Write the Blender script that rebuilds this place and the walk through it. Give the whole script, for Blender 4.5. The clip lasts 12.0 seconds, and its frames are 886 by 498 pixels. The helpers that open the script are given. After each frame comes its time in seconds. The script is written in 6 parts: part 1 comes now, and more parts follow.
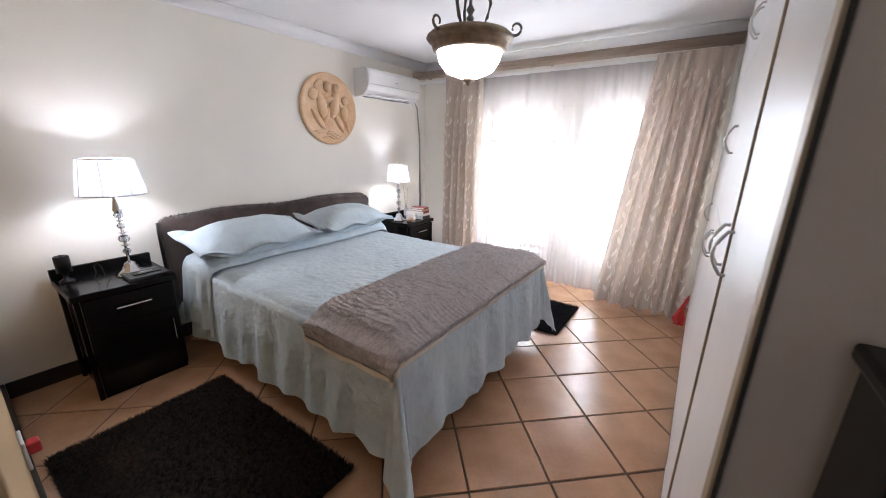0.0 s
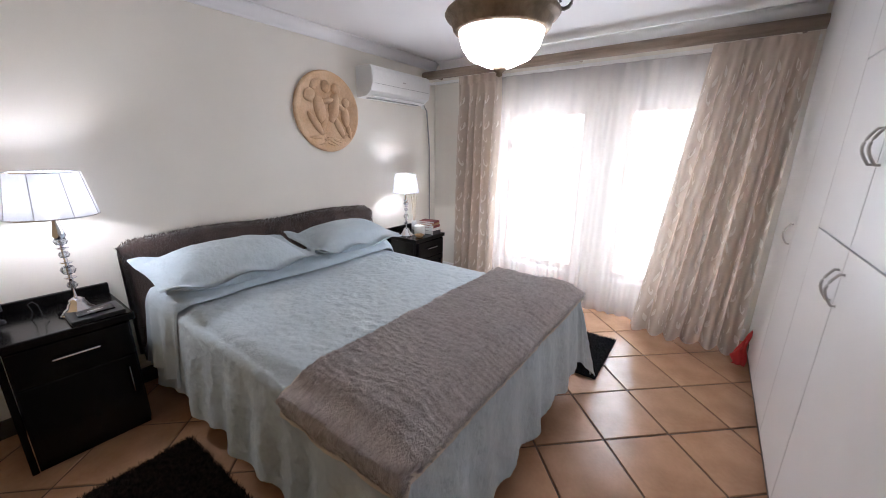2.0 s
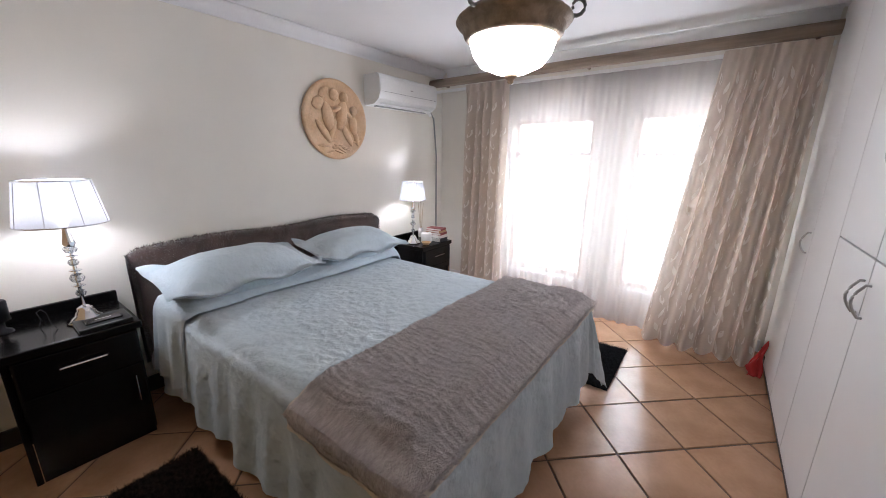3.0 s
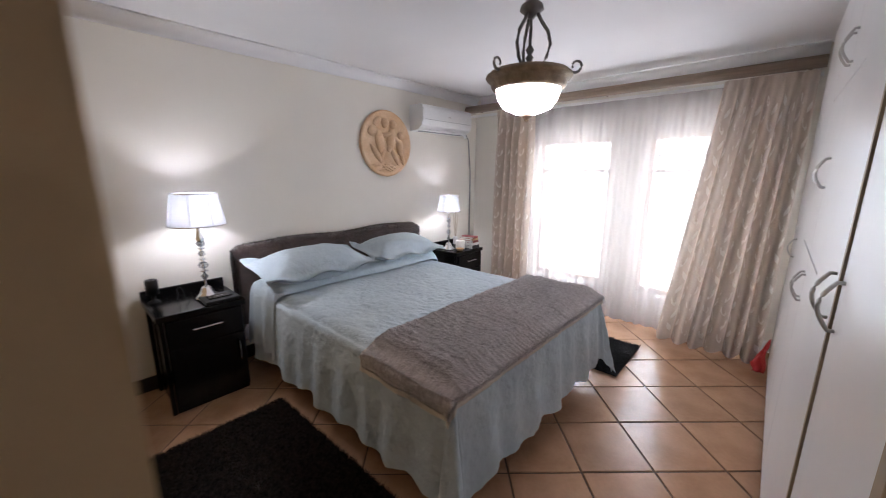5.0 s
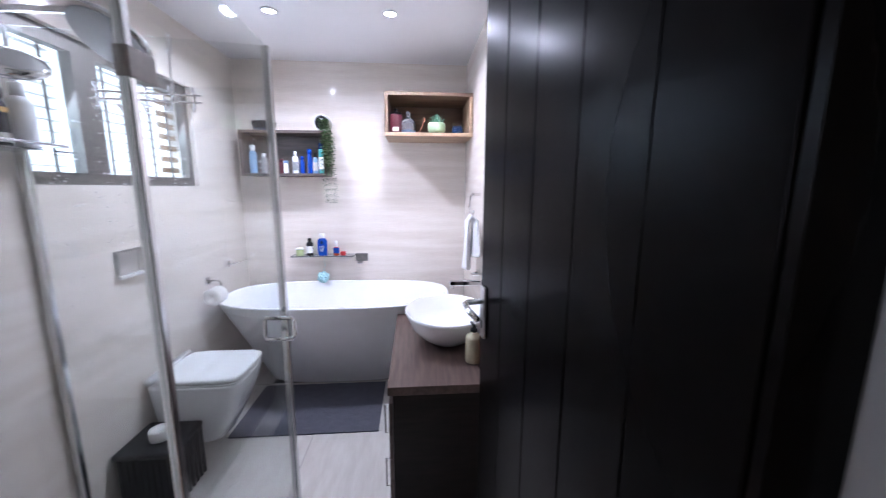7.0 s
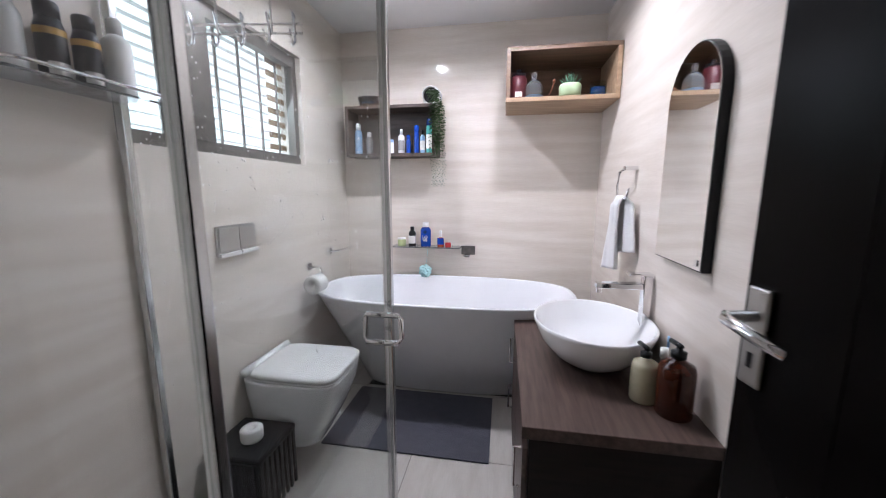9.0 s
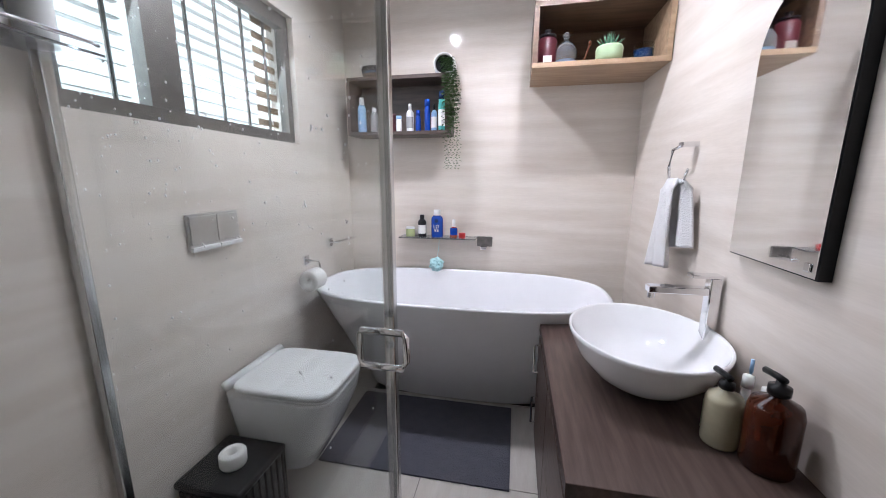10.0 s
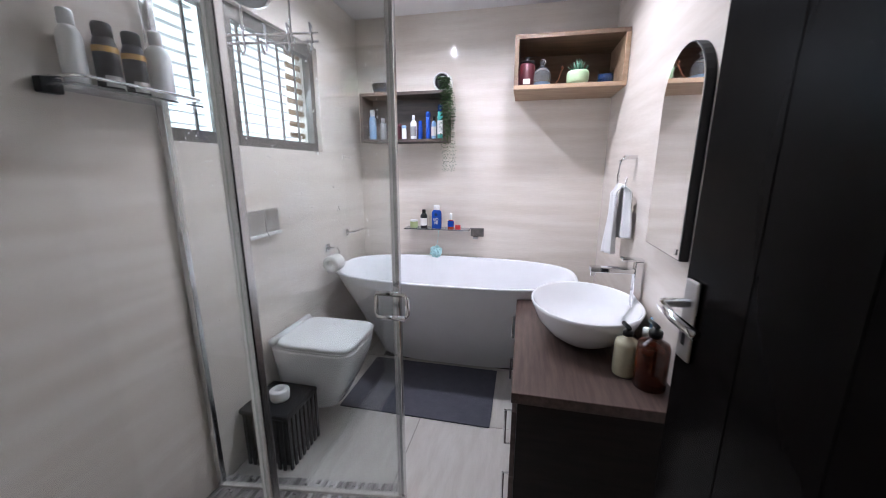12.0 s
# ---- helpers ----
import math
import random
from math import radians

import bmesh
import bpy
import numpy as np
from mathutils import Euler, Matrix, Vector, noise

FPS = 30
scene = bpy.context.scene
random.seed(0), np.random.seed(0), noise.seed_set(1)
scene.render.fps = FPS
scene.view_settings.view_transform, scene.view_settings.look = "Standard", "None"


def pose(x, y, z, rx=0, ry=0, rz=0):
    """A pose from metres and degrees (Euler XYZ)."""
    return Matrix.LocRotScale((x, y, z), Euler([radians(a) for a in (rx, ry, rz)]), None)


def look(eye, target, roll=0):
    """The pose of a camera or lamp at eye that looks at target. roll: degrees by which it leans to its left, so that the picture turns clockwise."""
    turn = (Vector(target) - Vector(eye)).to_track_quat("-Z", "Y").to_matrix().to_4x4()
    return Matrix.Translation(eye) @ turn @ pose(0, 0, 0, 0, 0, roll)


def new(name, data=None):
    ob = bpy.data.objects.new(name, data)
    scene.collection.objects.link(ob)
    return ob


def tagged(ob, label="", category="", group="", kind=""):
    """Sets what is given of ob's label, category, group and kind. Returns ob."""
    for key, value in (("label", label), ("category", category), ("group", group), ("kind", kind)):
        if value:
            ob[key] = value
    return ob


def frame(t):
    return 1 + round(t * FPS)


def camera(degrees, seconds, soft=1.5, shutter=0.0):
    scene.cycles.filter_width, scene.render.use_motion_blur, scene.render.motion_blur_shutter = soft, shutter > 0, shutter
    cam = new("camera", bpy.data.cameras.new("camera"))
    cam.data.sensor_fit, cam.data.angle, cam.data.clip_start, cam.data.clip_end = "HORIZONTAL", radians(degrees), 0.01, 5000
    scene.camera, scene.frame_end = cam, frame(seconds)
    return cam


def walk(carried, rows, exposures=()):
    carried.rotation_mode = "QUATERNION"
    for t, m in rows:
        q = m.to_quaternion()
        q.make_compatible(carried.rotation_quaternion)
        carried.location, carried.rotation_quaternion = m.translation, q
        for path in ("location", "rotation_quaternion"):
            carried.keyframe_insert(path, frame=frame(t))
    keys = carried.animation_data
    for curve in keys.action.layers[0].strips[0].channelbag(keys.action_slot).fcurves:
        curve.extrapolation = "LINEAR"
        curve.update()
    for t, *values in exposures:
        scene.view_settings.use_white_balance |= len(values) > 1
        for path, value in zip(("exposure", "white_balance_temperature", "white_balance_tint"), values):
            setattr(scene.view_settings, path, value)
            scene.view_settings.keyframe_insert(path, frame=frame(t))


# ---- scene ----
cam = camera(101.6, 12.0, soft=0.9, shutter=0.5)
PATH = [
    (0, (0.49, 0.837, 1.459), (-0.615, 2.41, 0.907), 0.8),
    (0.5, (0.429, 0.9, 1.443), (-0.689, 2.465, 0.892), 0.7),
    (1, (0.337, 0.981, 1.456), (-0.783, 2.544, 0.906), 0.7),
    (1.5, (0.242, 1.088, 1.464), (-0.883, 2.648, 0.914), 0.6),
    (2, (0.161, 1.185, 1.474), (-0.976, 2.744, 0.947), 0.6),
    (2.5, (0.112, 1.214, 1.464), (-1.033, 2.773, 0.958), 0.6),
    (3, (0.128, 1.192, 1.476), (-1.036, 2.742, 0.985), 0.5),
    (5, (0.434, 0.805, 1.499), (-0.867, 2.237, 1.087), 0.2),
    (5.5, (0.441, 0.66, 1.516), (-1.14, 1.82, 1.121), -0.2),
    (6, (0.414, 0.54, 1.54), (-1.391, 1.328, 1.138), -0.5),
    (6.5, (0.412, 0.391, 1.504), (-1.505, 0.845, 1.154), -0.0),
    (7, (0.412, 0.295, 1.48), (-1.554, 0.449, 1.151), 0.2),
    (7.5, (0.363, 0.236, 1.428), (-1.614, 0.193, 1.128), 0.1),
    (9.5, (-0.169, 0.065, 1.324), (-2.105, -0.302, 0.981), 0.0),
    (10, (-0.28, 0.039, 1.315), (-2.205, -0.346, 0.932), 0.1),
    (10.5, (-0.285, 0.056, 1.329), (-2.195, -0.363, 0.907), 0.1),
    (11, (-0.162, 0.099, 1.349), (-2.065, -0.337, 0.917), 0.1),
    (11.5, (-0.031, 0.153, 1.395), (-1.929, -0.29, 0.947), 0.0),
    (12, (0.103, 0.178, 1.395), (-1.802, -0.24, 0.955), 0.1),
]
EXPOSURES = [(0, 1.2, 5700, 14), (1.5, 0.95, 5700, 15), (2.5, 0.85, 5750, 15), (5, 0.75, 5750, 16), (5.5, 0.85, 5550, 15), (6, 0.8, 5250, 15), (6.5, 0.75, 5250, 18), (7.5, 0.6, 5400, 18), (9.5, 0.2, 5800, 13), (12, 0.28, 5650, 14)]
walk(cam, [(t, look(eye, target, roll)) for t, eye, target, roll in PATH], EXPOSURES)

# ---- light and exposure ----
world = bpy.data.worlds.new("sky")
scene.world = world
world.use_nodes = True
wn = world.node_tree.nodes
sky = wn.new("ShaderNodeTexSky")
sky.sky_type, sky.sun_disc = "NISHITA", False
sky.sun_elevation, sky.sun_rotation = radians(63), radians(90)
wn["Background"].inputs[1].default_value = 0.12
world.node_tree.links.new(sky.outputs[0], wn["Background"].inputs[0])


def lamp(name, kind, m, power, color, size=0.1, size_y=0.0, spot=0.0):
    d = bpy.data.lights.new(name, kind)
    d.energy, d.color = power, color
    if kind == "AREA":
        d.shape, d.size, d.size_y = "RECTANGLE", size, size_y or size
    else:
        d.shadow_soft_size = size
    if spot:
        d.spot_size, d.spot_blend = radians(spot), 0.6
    ob = new(name, d)
    ob.matrix_world = m
    return ob


sun = bpy.data.lights.new("sun", "SUN")
sun.energy, sun.angle, sun.color = 3.0, radians(0.5), (1.0, 0.95, 0.88)
sun_ob = new("sun", sun)
sun_ob.matrix_world = look((4, 0.5, 8), (0, 0, 0))
# sky light in the window openings
lamp("window_light", "AREA", look((-1.25, 4.96, 1.1), (-1.25, 2.0, 0.7)), 36, (1.0, 0.985, 0.97), 0.75, 1.5)
lamp("window_light", "AREA", look((-0.2, 4.96, 1.1), (-0.2, 2.0, 0.7)), 30, (1.0, 0.985, 0.97), 0.60, 1.5)
lamp("bath_window_light", "AREA", look((-1.5, -1.15, 1.8), (-1.5, 0.5, 0.9)), 7, (0.93, 0.96, 1.0), 1.1, 0.6)
lamp("pendant_bulb", "POINT", pose(-0.6, 2.6, 1.895), 120, (1.0, 0.955, 0.90), 0.05)
lamp("table_lamp_bulb", "POINT", pose(-2.33, 1.46, 1.24), 5.6, (1.0, 0.98, 0.96), 0.04)
lamp("table_lamp_bulb", "POINT", pose(-2.36, 3.98, 1.12), 5.2, (1.0, 0.98, 0.96), 0.04)
DOWNLIGHTS = [(-1.82, -0.49), (-1.80, 0.17)]
for dx, dy in DOWNLIGHTS:
    lamp("downlight_beam", "SPOT", look((dx, dy, 2.425), (dx, dy, 0)), 40, (1.0, 0.965, 0.965), 0.03, spot=160)


# ---- materials ----
def mat(name, color, rough=0.6, metal=0.0, var=0.12, scale=9.0, bump=0.0, bscale=60.0, stretch=(1, 1, 1), spec=0.5, coat=0.0,
        color2=None, detail_var=0.06, random_tint=0.0, sheen=0.0, trans=0.0, ior=1.45):
    """Principled material with a broad and a fine variation in object space, and a bump."""
    m = bpy.data.materials.new(name)
    m.use_nodes = True
    nt, n = m.node_tree, m.node_tree.nodes
    b = n["Principled BSDF"]
    tc = n.new("ShaderNodeTexCoord")
    mp = n.new("ShaderNodeMapping")
    mp.inputs["Scale"].default_value = stretch
    nt.links.new(tc.outputs["Object"], mp.inputs[0])
    big, fine = n.new("ShaderNodeTexNoise"), n.new("ShaderNodeTexNoise")
    big.inputs["Scale"].default_value, big.inputs["Detail"].default_value = scale, 5
    fine.inputs["Scale"].default_value, fine.inputs["Detail"].default_value = bscale, 4
    for t in (big, fine):
        nt.links.new(mp.outputs[0], t.inputs["Vector"])
    ramp = n.new("ShaderNodeMix")
    ramp.data_type = "RGBA"
    c2 = color2 or tuple(c * (1 - var) for c in color)
    ramp.inputs[6].default_value, ramp.inputs[7].default_value = (*color, 1), (*c2, 1)
    mr = n.new("ShaderNodeMapRange")
    mr.inputs[1].default_value, mr.inputs[2].default_value = 0.35, 0.65
    nt.links.new(big.outputs[0], mr.inputs[0])
    nt.links.new(mr.outputs[0], ramp.inputs[0])
    hsv = n.new("ShaderNodeHueSaturation")
    nt.links.new(ramp.outputs[2], hsv.inputs["Color"])
    vr = n.new("ShaderNodeMapRange")
    vr.inputs[3].default_value, vr.inputs[4].default_value = 1 - detail_var, 1 + detail_var
    nt.links.new(fine.outputs[0], vr.inputs[0])
    val = vr.outputs[0]
    if random_tint:
        oi, ml, ad = n.new("ShaderNodeObjectInfo"), n.new("ShaderNodeMath"), n.new("ShaderNodeMath")
        ml.operation, ad.operation = "MULTIPLY", "ADD"
        ml.inputs[1].default_value = random_tint
        nt.links.new(oi.outputs["Random"], ml.inputs[0])
        nt.links.new(ml.outputs[0], ad.inputs[0])
        nt.links.new(val, ad.inputs[1])
        val = ad.outputs[0]
    nt.links.new(val, hsv.inputs["Value"])
    nt.links.new(hsv.outputs[0], b.inputs["Base Color"])
    rr = n.new("ShaderNodeMapRange")
    rr.inputs[3].default_value, rr.inputs[4].default_value = max(0.0, rough - 0.06), min(1.0, rough + 0.06)
    nt.links.new(fine.outputs[0], rr.inputs[0])
    nt.links.new(rr.outputs[0], b.inputs["Roughness"])
    b.inputs["Metallic"].default_value = metal
    b.inputs["Specular IOR Level"].default_value = spec
    b.inputs["Coat Weight"].default_value = coat
    b.inputs["Sheen Weight"].default_value = sheen
    b.inputs["Transmission Weight"].default_value = trans
    b.inputs["IOR"].default_value = ior
    if bump:
        bp = n.new("ShaderNodeBump")
        bp.inputs["Strength"].default_value, bp.inputs["Distance"].default_value = bump, 0.01
        nt.links.new(fine.outputs[0], bp.inputs["Height"])
        nt.links.new(bp.outputs[0], b.inputs["Normal"])
    return m


def glow(name, color, strength):
    m = bpy.data.materials.new(name)
    m.use_nodes = True
    n = m.node_tree.nodes
    n.remove(n["Principled BSDF"])
    e = n.new("ShaderNodeEmission")
    e.inputs[0].default_value, e.inputs[1].default_value = (*color, 1), strength
    m.node_tree.links.new(e.outputs[0], n["Material Output"].inputs[0])
    return m


def cloth_through(name, color, clear, trans, weave=0.0, pattern=False, glow_strength=0.0):
    """Thin cloth: part diffuse, part translucent, part open weave."""
    m = bpy.data.materials.new(name)
    m.use_nodes = True
    nt, n = m.node_tree, m.node_tree.nodes
    n.remove(n["Principled BSDF"])
    d, t, c = n.new("ShaderNodeBsdfDiffuse"), n.new("ShaderNodeBsdfTranslucent"), n.new("ShaderNodeBsdfTransparent")
    m1, m2 = n.new("ShaderNodeMixShader"), n.new("ShaderNodeMixShader")
    tc, tex, mx = n.new("ShaderNodeTexCoord"), n.new("ShaderNodeTexNoise"), n.new("ShaderNodeMix")
    mx.data_type = "RGBA"
    tex.inputs["Scale"].default_value = 120
    nt.links.new(tc.outputs["Object"], tex.inputs["Vector"])
    mx.inputs[6].default_value, mx.inputs[7].default_value = (*color, 1), (*[v * 0.9 for v in color], 1)
    nt.links.new(tex.outputs[0], mx.inputs[0])
    nt.links.new(mx.outputs[2], d.inputs[0])
    nt.links.new(mx.outputs[2], t.inputs[0])
    m1.inputs[0].default_value, m2.inputs[0].default_value = trans, clear
    nt.links.new(d.outputs[0], m1.inputs[1])
    nt.links.new(t.outputs[0], m1.inputs[2])
    nt.links.new(m1.outputs[0], m2.inputs[1])
    nt.links.new(c.outputs[0], m2.inputs[2])
    nt.links.new(m2.outputs[0], n["Material Output"].inputs[0])
    return m


def glass(name, tint=(0.93, 0.97, 0.96), gloss=0.06):
    """Thin clear pane: see-through with a Fresnel gloss."""
    m = bpy.data.materials.new(name)
    m.use_nodes = True
    nt, n = m.node_tree, m.node_tree.nodes
    n.remove(n["Principled BSDF"])
    c, g, f, mx = n.new("ShaderNodeBsdfTransparent"), n.new("ShaderNodeBsdfGlossy"), n.new("ShaderNodeLayerWeight"), n.new("ShaderNodeMixShader")
    pw, sm = n.new("ShaderNodeMath"), n.new("ShaderNodeMapRange")
    pw.operation, pw.inputs[1].default_value = "POWER", 4.0
    sm.inputs[3].default_value, sm.inputs[4].default_value = 0.035, 0.55
    c.inputs[0].default_value = (*tint, 1)
    g.inputs["Roughness"].default_value = gloss
    f.inputs[0].default_value = 0.5
    nt.links.new(f.outputs["Facing"], pw.inputs[0])
    nt.links.new(pw.outputs[0], sm.inputs[0])
    nt.links.new(sm.outputs[0], mx.inputs[0])
    nt.links.new(c.outputs[0], mx.inputs[1])
    nt.links.new(g.outputs[0], mx.inputs[2])
    nt.links.new(mx.outputs[0], n["Material Output"].inputs[0])
    return m


M_WALL = mat("cream_wall_paint", (0.78, 0.74, 0.665), 0.7, var=0.05, scale=1.5, bump=0.05, bscale=140, detail_var=0.02)
M_BROWN = mat("tan_wall_paint", (0.50, 0.35, 0.19), 0.7, var=0.06, scale=2, bump=0.05, bscale=140, detail_var=0.02)
M_CEIL = mat("white_ceiling_paint", (0.80, 0.79, 0.79), 0.8, var=0.03, scale=2, bump=0.03, bscale=150, detail_var=0.02)
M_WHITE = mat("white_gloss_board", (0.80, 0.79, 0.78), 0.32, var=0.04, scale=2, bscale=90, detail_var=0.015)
# wardrobe end: one even grey-tan tone, darker than the white fronts
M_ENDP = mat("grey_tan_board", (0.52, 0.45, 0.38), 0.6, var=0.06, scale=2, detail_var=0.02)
M_EDGE = mat("tan_edge_banding", (0.36, 0.27, 0.17), 0.5, var=0.1)
M_DARKGAP = mat("dark_joint", (0.03, 0.028, 0.026), 0.8)
M_TERRA = mat("terracotta_tile", (0.46, 0.275, 0.165), 0.22, color2=(0.37, 0.21, 0.12), scale=5, bump=0.04, bscale=45, detail_var=0.10, random_tint=0.18)
M_GROUT = mat("brown_grout", (0.13, 0.085, 0.06), 0.9, bump=0.2)
M_BTILE = mat("cream_polished_floor_tile", (0.56, 0.53, 0.49), 0.14, color2=(0.49, 0.455, 0.415), scale=4, stretch=(1, 5, 1), bscale=30, detail_var=0.05, random_tint=0.05)
M_BGROUT = mat("grey_grout", (0.30, 0.28, 0.26), 0.9)
M_TRAV = mat("travertine_wall_tile", (0.74, 0.68, 0.615), 0.09, color2=(0.66, 0.59, 0.52), scale=1.6, stretch=(1, 1, 11), bscale=22, detail_var=0.07)
M_BLACK = mat("black_gloss_wood", (0.006, 0.0055, 0.0055), 0.2, spec=0.25, var=0.3, scale=12)
M_SKIRT = mat("dark_skirting_wood", (0.022, 0.015, 0.011), 0.35, var=0.3, scale=10, stretch=(1, 1, 6))
M_DOOR = mat("espresso_door_veneer", (0.005, 0.004, 0.0036), 0.24, spec=0.06, color2=(0.005, 0.004, 0.0035), scale=9, stretch=(6, 6, 0.5), bscale=40, detail_var=0.1)
M_VAN = mat("brown_wood_laminate", (0.105, 0.07, 0.058), 0.36, color2=(0.058, 0.037, 0.031), scale=7, stretch=(0.7, 7, 7), bscale=60, bump=0.04, detail_var=0.15)
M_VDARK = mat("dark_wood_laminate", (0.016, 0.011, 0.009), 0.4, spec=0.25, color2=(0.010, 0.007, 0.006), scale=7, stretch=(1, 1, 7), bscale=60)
M_NICHE = mat("oak_laminate", (0.44, 0.31, 0.20), 0.45, color2=(0.34, 0.23, 0.145), scale=6, stretch=(6, 0.8, 6), bscale=70, detail_var=0.1)
# the same oak with the box's inner shade put into its colour
M_NICHE_SHADED = mat("oak_laminate_shaded", (0.19, 0.125, 0.085), 0.45, color2=(0.12, 0.078, 0.052), scale=6, stretch=(6, 0.8, 6), bscale=70)
M_SHELFD = mat("walnut_shelf_board", (0.10, 0.072, 0.058), 0.45, color2=(0.06, 0.043, 0.035), scale=8, stretch=(6, 0.8, 6), bscale=70)
M_CHROME = mat("chrome", (0.82, 0.82, 0.83), 0.09, metal=1.0, var=0.02, detail_var=0.01, bscale=4)
M_STEEL = mat("brushed_steel", (0.55, 0.54, 0.52), 0.3, metal=1.0, var=0.1)
M_ALU = mat("satin_aluminium", (0.66, 0.67, 0.67), 0.24, metal=1.0, var=0.02, detail_var=0.01, bscale=4)
M_BRASS = mat("aged_bronze", (0.30, 0.225, 0.15), 0.5, metal=0.55, color2=(0.20, 0.145, 0.095), scale=25, bump=0.3, bscale=120)
M_PEWTER = mat("pewter_iron", (0.20, 0.185, 0.17), 0.4, metal=0.7, var=0.25, scale=30)
M_PORC = mat("white_porcelain", (0.84, 0.84, 0.85), 0.08, var=0.02, detail_var=0.01, coat=0.3)
M_ACRYL = mat("white_acrylic", (0.86, 0.86, 0.88), 0.16, var=0.02, detail_var=0.01)
M_PLASTW = mat("white_plastic", (0.80, 0.80, 0.79), 0.4, var=0.03)
M_PLASTG = mat("grey_plastic_vent", (0.32, 0.32, 0.32), 0.5)
M_PLASTB = mat("black_plastic", (0.009, 0.009, 0.010), 0.35, spec=0.3)
M_QUILT = mat("pale_blue_quilted_cotton", (0.51, 0.585, 0.63), 0.85, color2=(0.465, 0.54, 0.59), scale=6, bump=0.75, bscale=30, detail_var=0.05, sheen=0.2)
M_THROW = mat("grey_plush_fur", (0.55, 0.49, 0.475), 0.95, color2=(0.38, 0.33, 0.32), scale=30, stretch=(2.5, 1, 1), bump=1.0, bscale=110, detail_var=0.25, sheen=0.5)
M_CREAM = mat("cream_fleece", (0.72, 0.66, 0.58), 0.95, bump=0.4, bscale=150)
M_FURB = mat("brown_plush_upholstery", (0.10, 0.062, 0.050), 0.9, color2=(0.045, 0.028, 0.023), scale=10, bump=0.9, bscale=120, detail_var=0.3, sheen=0.6)
M_RUG = mat("dark_brown_shag_pile", (0.040, 0.029, 0.023), 0.95, spec=0.1, color2=(0.010, 0.007, 0.006), scale=60, bump=1.0, bscale=150, detail_var=0.5, random_tint=0.1)
M_RUGG = mat("charcoal_shag_pile", (0.035, 0.035, 0.038), 0.95, spec=0.1, color2=(0.014, 0.014, 0.015), scale=60, bump=1.0, bscale=150, detail_var=0.4)
M_MAT = mat("charcoal_bath_mat_cloth", (0.085, 0.085, 0.105), 0.95, var=0.12, scale=20, bump=0.5, bscale=170, detail_var=0.15)
M_PLAQUE = mat("tan_cast_plaster", (0.62, 0.40, 0.23), 0.65, color2=(0.70, 0.50, 0.32), scale=9, bump=0.35, bscale=60, detail_var=0.15)
M_DRAPE = cloth_through("beige_drape_cloth", (0.66, 0.57, 0.49), 0.0, 0.22)
M_LEAFP = cloth_through("ivory_woven_leaf", (0.90, 0.85, 0.79), 0.0, 0.42)
M_SHEER = cloth_through("white_sheer_voile", (0.70, 0.665, 0.655), 0.40, 0.10)
M_SHADE = cloth_through("silver_string_shade", (0.50, 0.51, 0.54), 0.06, 0.16)
M_OPAL = cloth_through("opal_glass", (0.96, 0.92, 0.87), 0.0, 0.92)
M_WINF = mat("pale_wood_window_frame", (0.52, 0.42, 0.35), 0.5, var=0.15, scale=8)
M_GLASS = glass("clear_pane")
M_SGLASS = glass("shower_glass", (0.955, 0.97, 0.967), 0.03)
M_MIRROR = mat("silvered_mirror", (0.90, 0.91, 0.91), 0.015, metal=1.0, var=0.0, detail_var=0.0)
M_MIRROR.node_tree.nodes["Principled BSDF"].inputs["Roughness"].links[0].to_socket.default_value = 0.01
M_CRYSTAL = mat("cut_crystal", (0.92, 0.94, 0.96), 0.03, var=0.02, trans=0.9, ior=1.5)
M_JAR = mat("clear_jar_glass", (0.85, 0.88, 0.92), 0.04, var=0.02, trans=0.92, ior=1.45)
M_AMBER = mat("amber_bottle_plastic", (0.075, 0.016, 0.006), 0.10, color2=(0.04, 0.009, 0.004), scale=10, trans=0.2)
M_LEAF = mat("green_leaf", (0.075, 0.135, 0.045), 0.5, color2=(0.04, 0.085, 0.025), scale=40)
M_SUCC = mat("pale_succulent_leaf", (0.12, 0.26, 0.16), 0.45, var=0.3, scale=30)
M_POTG = mat("pale_green_ceramic", (0.42, 0.55, 0.34), 0.3, var=0.1)
M_POTW = mat("white_speckled_ceramic", (0.72, 0.71, 0.69), 0.4, var=0.15, scale=50)
M_BLUE = mat("blue_bottle_plastic", (0.012, 0.06, 0.36), 0.25, var=0.15)
M_LBLUE = mat("light_blue_plastic", (0.30, 0.48, 0.72), 0.3, var=0.15)
M_TEAL = mat("teal_can_print", (0.10, 0.45, 0.42), 0.3, var=0.2)
M_NAVY = mat("navy_glass_candle", (0.015, 0.04, 0.13), 0.15, var=0.2)
M_RED = mat("red_plastic", (0.55, 0.03, 0.03), 0.4, var=0.15)
M_REDL = mat("red_liquid", (0.40, 0.06, 0.02), 0.15, var=0.15)
M_LIME = mat("green_cream_jar", (0.45, 0.52, 0.25), 0.3, var=0.15)
M_YELL = mat("pale_yellow_soap", (0.52, 0.48, 0.34), 0.2, var=0.15)
M_AQUA = mat("aqua_net_sponge", (0.48, 0.76, 0.78), 0.8, bump=1.0, bscale=120, var=0.2)
M_TOWEL = mat("white_terry_cloth", (0.80, 0.79, 0.79), 0.95, bump=0.7, bscale=220, var=0.05)
M_PAPER = mat("white_paper", (0.82, 0.80, 0.77), 0.9, bump=0.1, bscale=200)
M_BOOKR = mat("maroon_book_cover", (0.28, 0.045, 0.04), 0.5, var=0.25)
